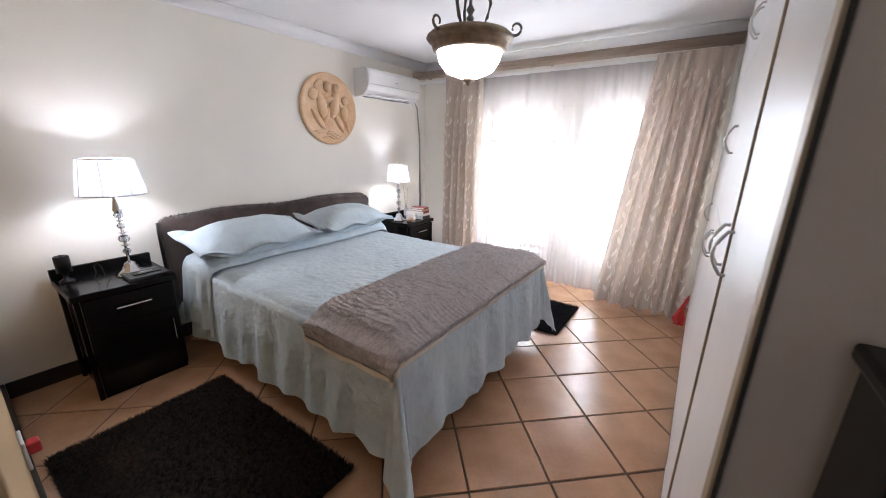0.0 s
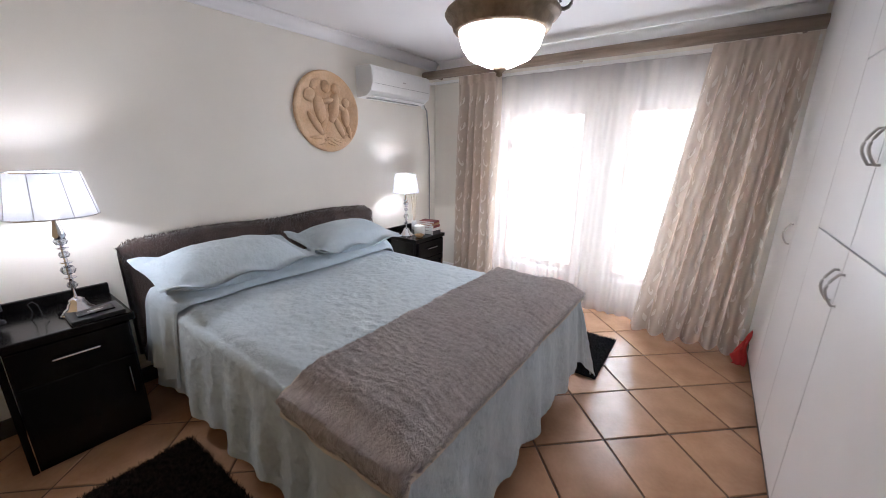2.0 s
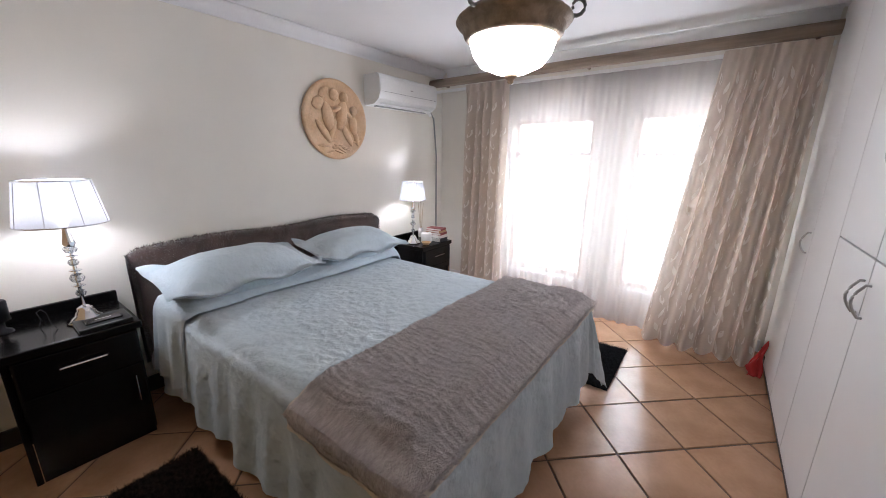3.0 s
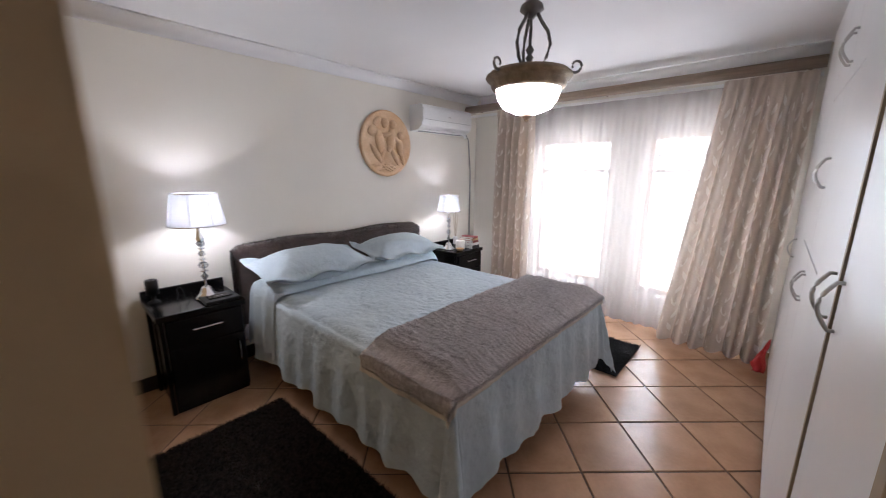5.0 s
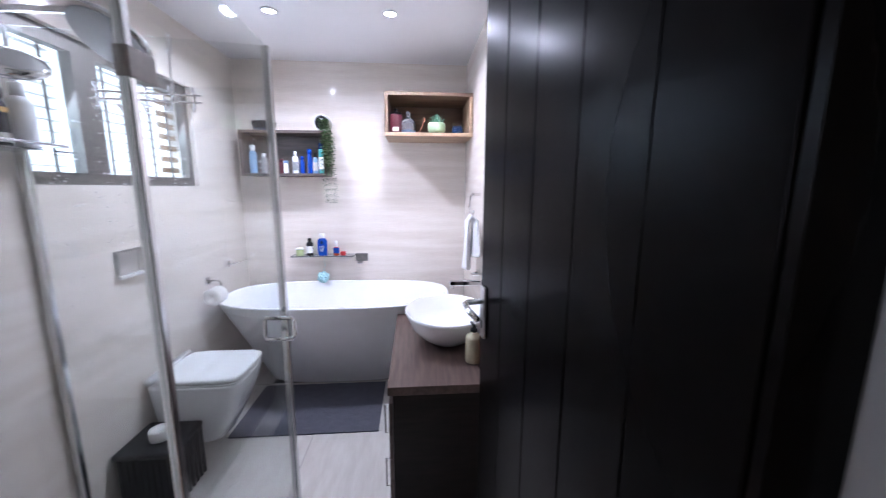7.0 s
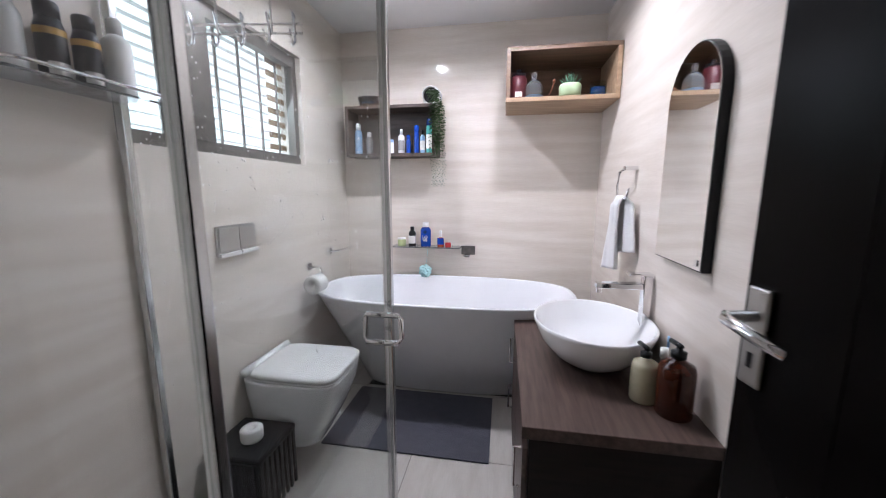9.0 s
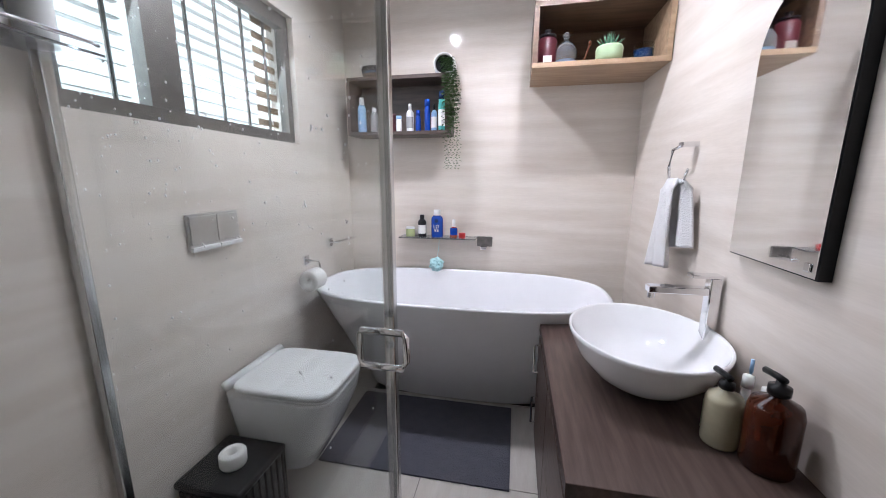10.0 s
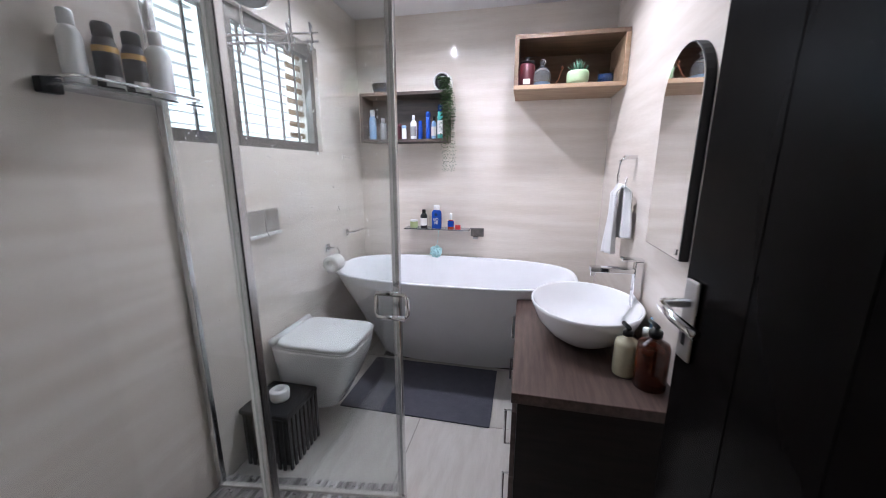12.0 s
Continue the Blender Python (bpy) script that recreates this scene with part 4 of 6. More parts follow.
pl = thing("wall_plaque", (XW, 3.26, 1.78), "round tan plaster relief plaque on the wall", "plaque")
PR = 0.325
part("disc", lathe([(0, 0.0), (PR, 0.0), (PR + 0.004, 0.012), (PR - 0.004, 0.026), (PR - 0.022, 0.028), (PR - 0.034, 0.020), (0, 0.018)], (XW + 0.002, 3.26, 1.78), 64, "x"), M_PLAQUE, pl, smooth=True)
rel = bmesh.new()
rng = random.Random(11)


def blob(b, y, z, ry, rz, h, tilt):
    t = bmesh.new()
    bmesh.ops.create_icosphere(t, subdivisions=3, radius=1.0)
    for v in t.verts:
        v.co *= 1 + 0.10 * noise.noise(v.co * 2.2 + Vector((y * 7, z * 5, 0)))
    bmesh.ops.transform(t, matrix=Matrix.Translation((XW + 0.021, 3.26 + y, 1.78 + z)) @ Matrix.Rotation(radians(tilt), 4, "X") @ Matrix.Diagonal((h, ry, rz, 1)), verts=t.verts)
    merge(b, t)


# plain rounded masses of the relief
for y, z, ry, rz, h, a in ((-0.09, 0.02, 0.055, 0.12, 0.035, 10), (0.05, 0.04, 0.055, 0.13, 0.038, -12), (0.17, -0.03, 0.045, 0.09, 0.032, 5), (-0.02, 0.20, 0.045, 0.05, 0.036, 0),
                           (0.08, 0.19, 0.042, 0.048, 0.036, 0), (0.18, 0.09, 0.038, 0.042, 0.032, 0), (-0.14, -0.10, 0.032, 0.11, 0.026, 38), (-0.05, -0.07, 0.03, 0.10, 0.024, -20),
                           (0.10, -0.12, 0.032, 0.11, 0.028, 30), (0.20, -0.14, 0.025, 0.08, 0.022, 15), (-0.18, 0.12, 0.06, 0.05, 0.02, 30), (-0.12, 0.21, 0.06, 0.035, 0.02, 40),
                           (0.0, 0.09, 0.08, 0.025, 0.03, 15), (0.12, 0.05, 0.07, 0.022, 0.026, -30)):
    blob(rel, y, z, ry, rz, h, a)
for i in range(26):
    y, z = rng.uniform(-0.2, 0.2), rng.uniform(-0.27, -0.17)
    if math.hypot(y, z) < PR - 0.05:
        blob(rel, y, z, 0.05, 0.007, 0.012, rng.uniform(-25, 25))
part("relief", rel, M_PLAQUE, pl, "raised rounded relief masses", True)

PX, PY = -0.60, 2.60
pd = thing("pendant_light", (PX, PY, ZC), "bronze pendant light with lit opal glass bowl", "pendant light")
part("ceiling_rose", lathe([(0, 0), (0.065, 0), (0.062, -0.018), (0.04, -0.032), (0.015, -0.045), (0, -0.045)], (PX, PY, ZC), 28), M_PEWTER, pd, smooth=True)
part("stem", tube([(PX, PY, ZC - 0.04), (PX, PY, 2.02)], 0.007, 10), M_PEWTER, pd, smooth=True)
part("hub", lathe([(0, 0.05), (0.03, 0.05), (0.055, 0.03), (0.06, 0.01), (0.03, -0.012), (0.012, -0.03), (0, -0.03)], (PX, PY, 2.285), 24), M_PEWTER, pd, smooth=True)
part("finial_rod", lathe([(0, 0.0), (0.012, 0), (0.02, 0.02), (0.01, 0.035), (0.022, 0.055), (0.008, 0.08), (0.008, 0.16), (0, 0.16)], (PX, PY, 2.055), 16), M_PEWTER, pd, smooth=True)
for i in range(3):
    a = radians(120 * i + 20)
    u = Vector((math.cos(a), math.sin(a), 0))
    pts = [Vector((PX, PY, 0)) + u * r + Vector((0, 0, zz)) for r, zz in ((0.03, 2.28), (0.05, 2.24), (0.085, 2.19), (0.10, 2.13), (0.085, 2.07), (0.06, 2.035), (0.085, 2.005), (0.14, 2.000))]
    part("arm", tube(pts, 0.009, 8), M_PEWTER, pd, smooth=True)
    sc = [Vector((PX, PY, 0)) + u * (0.20 + 0.03 + 0.032 * math.cos(radians(t)) * (1 - k * 0.045)) + Vector((0, 0, 2.015 + 0.032 * math.sin(radians(t)) * (1 - k * 0.045))) for k, t in enumerate(range(-120, 240, 30))]
    part("scroll", tube([Vector((PX, PY, 1.985)) + u * 0.185] + sc, 0.008, 8, taper=0.6), M_PEWTER, pd, smooth=True)
part("rim", lathe([(0.1465, 2.005), (0.200, 2.004), (0.206, 1.996), (0.217, 1.990), (0.222, 1.980), (0.214, 1.968), (0.200, 1.962), (0.194, 1.948), (0.189, 1.930), (0.182, 1.922), (0.172, 1.916), (0.162, 1.925), (0.15, 1.985), (0.1465, 2.005)], (PX, PY, 0), 56), M_BRASS, pd, "cast bronze rim with worn relief", True)
# added disc, hidden from below, stops bulb light making a ceiling hot spot
part("unseen_pan", lathe([(0, 1.999), (0.146, 1.999), (0.146, 1.992), (0, 1.992)], (PX, PY, 0), 40), M_PLASTW, pd, "unseen white disc added to keep light off the ceiling")
part("bowl", lathe([(0.166, 1.93), (0.163, 1.905), (0.150, 1.865), (0.120, 1.828), (0.06, 1.803), (0, 1.797)], (PX, PY, 0), 48), M_OPAL, pd, "lit opal glass bowl", True)
part("finial", lathe([(0, 1.798), (0.025, 1.800), (0.028, 1.787), (0.012, 1.777), (0.012, 1.767), (0, 1.760)], (PX, PY, 0), 18), M_BRASS, pd, smooth=True)
for k in range(3):
    a = radians(120 * k + 60)
    part("bulb", lathe([(0, -0.04), (0.014, -0.035), (0.028, 0.0), (0.02, 0.03), (0, 0.036)], (PX + 0.07 * math.cos(a), PY + 0.07 * math.sin(a), 1.90), 14), M_BULB, pd, "lit bulb", True).visible_shadow = False


# ---- rugs ----
def shag(name, loc, lx, ly, ang, material, label, n, seedv):
    th = thing(name, loc, label, "rug")
    b = bmesh.new()
    rows = sheet(lambda u, v: Vector((loc[0] + lx * (u - 0.5), loc[1] + ly * (v - 0.5), 0.016 + 0.006 * noise.noise((u * 30, v * 30, seedv)) - 0.012 * (min(u, 1 - u, v, 1 - v) < 0.01))), 70, 60)
    part("backing", rows, material, th, smooth=True)
    r_ = random.Random(seedv)
    vs, fs = [], []
    for i in range(n):
        x, y = lx * (r_.random() - 0.5), ly * (r_.random() - 0.5)
        a, l = r_.uniform(0, 6.28), r_.uniform(0.012, 0.028)
        k = len(vs)
        wx, wy = 0.0028 * math.sin(a), -0.0028 * math.cos(a)
        vs += [(x - wx, y - wy, 0.012), (x + wx, y + wy, 0.012), (x + l * 0.8 * math.cos(a), y + l * 0.8 * math.sin(a), 0.014 + l * 0.75)]
        fs.append((k, k + 1, k + 2))
    me = bpy.data.meshes.new("pile")
    me.from_pydata(vs, [], fs)
    me.materials.append(material)
    o = new("pile", me)
    o.parent = th
    tagged(o, kind="stuff")
    return rot_z(th, ang)


shag("shag_rug", (-1.20, 1.285, 0), 1.20, 0.80, 1, M_RUG, "dark brown shag rug on the tiled floor", 90000, 3)
shag("shag_rug", (-0.60, 3.80, 0), 0.70, 0.62, 0, M_RUGG, "charcoal shag rug between bed and window", 30000, 5)

# red bag tip by the curtain, black item beside the wardrobe, wall plug
rb = thing("red_bag", (0.50, 4.36, 0), "folded red plastic bag beside the wardrobe", "bag")
part("fold", sheet(lambda u, v: Vector((0.49 + 0.075 * u + 0.008 * math.sin(9 * v), 4.30 + 0.05 * v + 0.008 * math.sin(11 * u), 0.005 + 0.27 * v * (0.25 + 0.75 * u))), 10, 16, thick=0.006), M_RED, rb, smooth=True)
bc = thing("black_cabinet", (0.98, 1.2, 0), "black gloss cabinet against the wardrobe end", "cabinet")
part("body", box(0.668, XE - 0.006, 1.26, 1.392, 0.0, 1.235, 0.006), M_BLACK, bc)
part("top", box(0.658, XE - 0.006, 1.25, 1.394, 1.236, 1.258, 0.006), M_BLACK, bc)
for k in range(3):
    part("trim", box(0.675 + 0.03 * k, 0.681 + 0.03 * k, 1.254, 1.259, 0.7, 1.05 - 0.04 * k), M_CHROME, bc, "thin chrome trim")
pg = thing("wall_plug", (-1.45, YS, 0.3), "white wall socket with a red plug", "socket")
part("plate", box(-1.52, -1.40, YS, YS + 0.012, 0.25, 0.37, 0.004), M_PLASTW, pg)
part("plug", box(-1.50, -1.45, YS + 0.0125, YS + 0.05, 0.28, 0.33, 0.008), M_RED, pg, "red plug")


# ---- bathroom: door ----
HX, HY = 0.125, 0.645
door = thing("door_1", (HX, HY, 0), "open espresso-stained bathroom door with steel lever", "door", kind="structure")
DL = 0.80
part("leaf", box(HX - DL, HX, HY - 0.04, HY, 0.008, 2.005, 0.002), M_DOOR, door)
for k in range(1, 5):
    part("groove", box(HX - DL * k / 5 - 0.003, HX - DL * k / 5 + 0.003, HY - 0.0412, HY - 0.0402, 0.03, 1.98), M_DOOR, door)
pt = part("handle_plate", box(HX - DL + 0.014, HX - DL + 0.054, HY - 0.049, HY - 0.0415, 1.03, 1.19, 0.003), M_STEEL, door, "brushed steel backplate")
part("lever", tube([(HX - DL + 0.034, HY - 0.045, 1.145), (HX - DL + 0.034, HY - 0.095, 1.145), (HX - DL + 0.049, HY - 0.105, 1.145), (HX - DL + 0.099, HY - 0.108, 1.14), (HX - DL + 0.149, HY - 0.10, 1.132)], 0.009, 10), M_CHROME, pt, "curved chrome lever", True)
part("keyhole", box(HX - DL + 0.029, HX - DL + 0.039, HY - 0.0502, HY - 0.0495, 1.06, 1.085), M_PLASTB, pt)
rot_z(door, 7.6)

# ---- bath tub ----
TX, TY, TL, TW, TZ = -2.23, -0.27, 1.62, 0.74, 0.72
tub = thing("bath_tub", (TX, TY, 0), "white freestanding oval acrylic bath tub", "bath tub")


def oval(lx, ly, p, n=64):
    out = []
    for i in range(n):
        a = 2 * math.pi * i / n
        c, s = math.cos(a), math.sin(a)
        out.append((lx / 2 * math.copysign(abs(c) ** (2 / p), c), ly / 2 * math.copysign(abs(s) ** (2 / p), s)))
    return out


tb = bmesh.new()
rings = []
for lx, ly, zz in ((0.36, 1.14, 0.0), (0.372, 1.16, 0.012), (0.46, 1.27, 0.20), (0.60, 1.44, 0.45), (0.72, 1.60, 0.68), (TW, TL, TZ - 0.014), (TW + 0.004, TL + 0.004, TZ - 0.006), (TW - 0.008, TL - 0.008, TZ),
                   (TW - 0.03, TL - 0.03, TZ), (TW - 0.045, TL - 0.05, TZ - 0.012), (0.58, 1.42, 0.55), (0.42, 1.20, 0.30), (0.32, 1.02, 0.17), (0.2, 0.8, 0.145)):
    back = -0.19 * (1 - zz / TZ)                # the shell leans out from the wall towards its rim
    rings.append([tb.verts.new((TX + a + back, TY + b, zz)) for a, b in oval(lx, ly, 2.9)])
for a, c in zip(rings, rings[1:]):
    for i in range(64):
        tb.faces.new((a[i], a[(i + 1) % 64], c[(i + 1) % 64], c[i]))
tb.faces.new(rings[0][::-1]), tb.faces.new(rings[-1])
bmesh.ops.recalc_face_normals(tb, faces=tb.faces[:])
part("shell", tb, M_ACRYL, tub, smooth=True)
part("drain", lathe([(0, 0.148), (0.03, 0.148), (0.034, 0.151), (0, 0.152)], (TX - 0.15, TY + 0.1, 0), 18), M_CHROME, tub)
# thin black slab that draws the dark line at the tub's foot
part("base_line", box(TX - 0.35, TX - 0.02, TY - 0.53, TY + 0.53, 0.0005, 0.004), M_PLASTB, tub, "thin dark line along the tub's foot")

# ---- wall-hung toilet ----
WX, WY = -1.54, YL
wc = thing("toilet", (WX, WY, 0.1), "white wall-hung toilet with closed square lid", "toilet")


def wc_ring(w, d0, d1, z, p=5.0, n=40):
    """A squared ring, flat at the wall side."""
    return [Vector((WX + a, WY + (d0 + d1) / 2 + b, z)) for a, b in oval(w, d1 - d0, p, n)]


b = bmesh.new()
rs = [[b.verts.new(q) for q in wc_ring(w, 0.003, d, zz, p)] for w, d, zz, p in ((0.18, 0.27, 0.075, 3), (0.24, 0.33, 0.09, 3.4), (0.31, 0.41, 0.24, 4.5), (0.35, 0.455, 0.36, 5.5), (0.362, 0.465, 0.425, 6), (0.362, 0.465, 0.435, 6))]
for a, c in zip(rs, rs[1:]):
    for i in range(40):
        b.faces.new((a[i], a[(i + 1) % 40], c[(i + 1) % 40], c[i]))
b.faces.new(rs[0][::-1]), b.faces.new(rs[-1])
bmesh.ops.recalc_face_normals(b, faces=b.faces[:])
part("bowl", b, M_PORC, wc, smooth=True)


def slab(w, d0, d1, z0, z1, p):
    b = bmesh.new()
    rs = [[b.verts.new(q) for q in wc_ring(w - i * 2, d0 + i, d1 - i, zz, p)] for i, zz in ((0.004, z0), (0, z0 + 0.004), (0, z1 - 0.006), (0.006, z1), (0.02, z1 + 0.002))]
    for a, c in zip(rs, rs[1:]):
        for i in range(40):
            b.faces.new((a[i], a[(i + 1) % 40], c[(i + 1) % 40], c[i]))
    b.faces.new(rs[0][::-1]), b.faces.new(rs[-1])
    bmesh.ops.recalc_face_normals(b, faces=b.faces[:])
    return b


part("seat", slab(0.358, 0.04, 0.464, 0.437, 0.450, 6), M_PORC, wc, smooth=True)
part("lid", slab(0.366, 0.045, 0.470, 0.4515, 0.476, 6), M_PLASTW, wc, "closed white plastic lid", True)
part("hinge", tube([(WX - 0.17, WY + 0.035, 0.470), (WX + 0.17, WY + 0.035, 0.470)], 0.020, 12), M_PLASTW, wc, smooth=True)
wc.location.z += 0.045
fp = thing("flush_plate", (-1.5, YL, 1.1), "satin chrome dual flush plate on the wall", "flush plate")
part("plate", box(-1.555, -1.32, YL, YL + 0.012, 1.06, 1.19, 0.004), M_STEEL, fp)
part("button", box(-1.55, -1.445, YL + 0.0125, YL + 0.018, 1.082, 1.183, 0.003), M_STEEL, fp)
part("button", box(-1.441, -1.325, YL + 0.0125, YL + 0.018, 1.082, 1.183, 0.003), M_STEEL, fp)
part("lower_edge", box(-1.555, -1.445, YL + 0.0125, YL + 0.026, 1.058, 1.074, 0.002), M_PLASTW, fp, "bright lower lip")
part("lower_edge", box(-1.441, -1.32, YL + 0.0125, YL + 0.026, 1.058, 1.074, 0.002), M_PLASTW, fp, "bright lower lip")

rh = thing("toilet_roll_holder", (-2.02, YL, 0.84), "chrome toilet roll holder with a white roll", "roll holder")
part("mount", box(-2.05, -2.00, YL, YL + 0.012, 0.85, 0.90, 0.004), M_CHROME, rh)
part("arm", tube([(-2.025, YL + 0.01, 0.875), (-2.025, YL + 0.075, 0.875), (-2.025, YL + 0.085, 0.86), (-2.025, YL + 0.085, 0.81), (-1.90, YL + 0.085, 0.80)], 0.006, 8), M_CHROME, rh, smooth=True)
part("paper_roll", lathe([(0.02, -0.05), (0.052, -0.05), (0.055, -0.045), (0.055, 0.045), (0.052, 0.05), (0.02, 0.05), (0.02, -0.05)], (-1.955, YL + 0.085, 0.79), 28, "x"), M_PAPER, rh, "white paper roll", True)
rl = thing("towel_rail", (-2.40, YL, 0.93), "short chrome towel rail above the tub", "towel rail")
part("mount", box(-2.29, -2.25, YL, YL + 0.03, 0.91, 0.96, 0.004), M_CHROME, rl)
part("bar", tube([(-2.27, YL + 0.03, 0.935), (-2.27, YL + 0.055, 0.935), (-2.54, YL + 0.055, 0.925)], 0.007, 8), M_CHROME, rl, smooth=True)

# black slatted bin
bn = thing("waste_basket", (-1.33, -0.96, 0), "black slatted plastic basket with a paper ring on top", "basket")
part("rim", box(-1.385, -1.13, YL + 0.01, YL + 0.27, 0.225, 0.25, 0.01), M_PLASTB, bn)
part("lining", box(-1.37, -1.145, YL + 0.02, YL + 0.25, 0.02, 0.224), M_PLASTB, bn)
for i in range(8):
    y = YL + 0.03 + i * 0.027
    part("slat", box(-1.383, -1.373, y, y + 0.016, 0.0, 0.224, 0.002), M_PLASTB, bn)
    part("slat", box(-1.143, -1.133, y, y + 0.016, 0.0, 0.224, 0.002), M_PLASTB, bn)
for i in range(8):
    x = -1.383 + i * 0.032
    part("slat", box(x, x + 0.016, YL + 0.252, YL + 0.262, 0.0, 0.224, 0.002), M_PLASTB, bn)
bn.scale.z = 1.18
pr = thing("paper_tube", (-1.25, -0.93, 0.2955), "short white paper tube on the basket", "paper roll")
part("paper", lathe([(0.018, 0.0), (0.042, 0.0), (0.045, 0.008), (0.045, 0.045), (0.042, 0.05), (0.018, 0.05), (0.018, 0.0)], (-1.25, -0.93, 0.2955), 26), M_PAPER, pr, smooth=True)

bm_ = thing("bath_mat", (-1.92, -0.37, 0), "charcoal woven bath mat beside the tub", "bath mat")
part("mat", sheet(lambda u, v: Vector((-2.20 + 0.575 * u, -0.83 + 0.89 * v, 0.010 + 0.0015 * noise.noise((u * 20, v * 20, 0)))), 40, 50, thick=0.008), M_MAT, bm_)

# ---- vanity ----
VX0, VX1, VY0, VY1, VZ = -2.02, -1.01, 0.172, YR - 0.002, 0.65
vn = thing("vanity_unit", (-1.5, 0.45, 0), "brown wood vanity cabinet under the basin", "vanity")
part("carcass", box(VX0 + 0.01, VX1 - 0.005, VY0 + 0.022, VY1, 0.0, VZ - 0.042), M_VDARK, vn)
for k in range(2):
    xa, xb = VX0 + 0.012 + k * 0.497, VX0 + 0.012 + k * 0.497 + 0.493
    for za, zb in ((0.03, 0.30), (0.304, 0.572)):
        d_ = part("drawer", box(xa, xb, VY0 + 0.004, VY0 + 0.021, za, zb, 0.002), M_VAN, vn)
        hx = xb - 0.06 if k else xa + 0.06
        part("handle", tube([(hx, VY0 + 0.004, zb - 0.18), (hx, VY0 - 0.018, zb - 0.18), (hx, VY0 - 0.018, zb - 0.04), (hx, VY0 + 0.004, zb - 0.04)], 0.005, 8), M_CHROME, d_, "chrome bar handle")
part("countertop", box(VX0, VX1, VY0, VY1, VZ - 0.04, VZ, 0.002), M_VAN, vn, "brown wood grain top")
ba = thing("vessel_basin", (-1.52, 0.47, VZ), "white round porcelain vessel basin on the vanity", "basin")
part("bowl", lathe([(0, 0.0), (0.105, 0.0), (0.115, 0.006), (0.16, 0.04), (0.205, 0.095), (0.230, 0.158), (0.2325, 0.170), (0.228, 0.175), (0.222, 0.168), (0.19, 0.095), (0.14, 0.045), (0.06, 0.025), (0, 0.022)], (-1.51, 0.47, VZ), 64, sx=1.18, sy=1.0), M_PORC, ba, smooth=True)
part("overflow", lathe([(0, 0), (0.018, 0), (0.020, 0.003), (0.014, 0.006), (0, 0.006)], (-1.315, 0.53, VZ + 0.10), 18, "x"), M_CHROME, ba)
part("waste", lathe([(0, 0.0235), (0.025, 0.0235), (0.028, 0.027), (0, 0.031)], (-1.50, 0.455, VZ), 18), M_CHROME, ba)
tp = thing("basin_mixer", (-1.60, 0.67, VZ), "tall square chrome basin mixer tap", "tap")
part("column", box(-1.60, -1.56, 0.672, 0.708, VZ, VZ + 0.345, 0.004), M_CHROME, tp)
part("spout", box(-1.60, -1.56, 0.49, 0.671, VZ + 0.288, VZ + 0.312, 0.003), M_CHROME, tp)
part("aerator", lathe([(0, 0), (0.012, 0), (0.012, 0.02), (0, 0.02)], (-1.58, 0.505, VZ + 0.268), 14), M_CHROME, tp)
part("lever", box(-1.602, -1.558, 0.615, 0.708, VZ + 0.3455, VZ + 0.357, 0.003), M_CHROME, tp)


def pump(loc, r, h, body, pumpm, label, lab=None):
    x, y, z = loc
    th = thing("soap_dispenser", loc, label, "dispenser", "bottles by the basin")
    part("bottle", lathe([(0, 0), (r * 0.95, 0), (r, 0.006), (r, h * 0.62), (r * 0.9, h * 0.70), (r * 0.35, h * 0.77), (r * 0.33, h * 0.82), (0, h * 0.82)], loc, 28), body, th, smooth=True)
    part("collar", lathe([(0, 0), (r * 0.42, 0), (r * 0.42, h * 0.08), (r * 0.2, h * 0.09), (r * 0.16, h * 0.14), (0, h * 0.14)], (x, y, z + h * 0.80), 16), pumpm, th, smooth=True)
    part("nozzle", tube([(x + 0.012, y, z + h * 0.955), (x - 0.01, y - 0.002, z + h * 0.96), (x - 0.045, y - 0.006, z + h * 0.95)], 0.008, 8), pumpm, th, smooth=True)
    if lab:
        a = sheet(lambda u, v: Vector((x + (r + 0.0012) * math.cos(2.2 + 2.0 * u), y - abs(r + 0.0012) * math.sin(2.2 + 2.0 * u) * 0 + (r + 0.0012) * math.sin(2.2 + 2.0 * u), z + h * (0.12 + 0.42 * v))), 14, 4)
        part("label", a, lab, th, smooth=True)
    return th


pump((-1.225, 0.575, VZ), 0.041, 0.19, M_YELL, M_PLASTB, "pale soap dispenser with black pump and green label", M_LIME)
pump((-1.155, 0.640, VZ), 0.052, 0.235, M_AMBER, M_PLASTB, "amber soap dispenser with black pump")


def tbtube(name, loc, r, h, m, cap, label, lean):
    th = thing(name, loc, label, "toiletry", "bottles by the basin")
    part("tube", lathe([(0, 0), (r, 0), (r, h * 0.6), (r * 0.7, h * 0.78), (0, h * 0.8)], (loc[0], loc[1], loc[2]), 16, sy=0.6), m, th, smooth=True)
    part("cap", lathe([(0, h * 0.8), (r * 0.75, h * 0.8), (r * 0.7, h), (0, h)], (loc[0], loc[1], loc[2]), 14), cap, th, smooth=True)
    th.rotation_euler = (radians(lean[0]), radians(lean[1]), 0)


tbtube("toothpaste", (-1.285, 0.655, VZ), 0.018, 0.16, M_PAPER, M_PLASTW, "white toothpaste tube with white cap", (0, 0))
tbtube("toothpaste", (-1.245, 0.675, VZ), 0.016, 0.15, M_RED, M_PLASTW, "red and white toothpaste tube", (0, 0))
tbtube("toothbrush", (-1.32, 0.68, VZ), 0.006, 0.19, M_LBLUE, M_LBLUE, "light blue toothbrush standing upright", (0, 0))

# ---- mirror ----
mi = thing("mirror", (-1.41, YR, 1.1), "arched wall mirror with a thin black frame", "mirror")


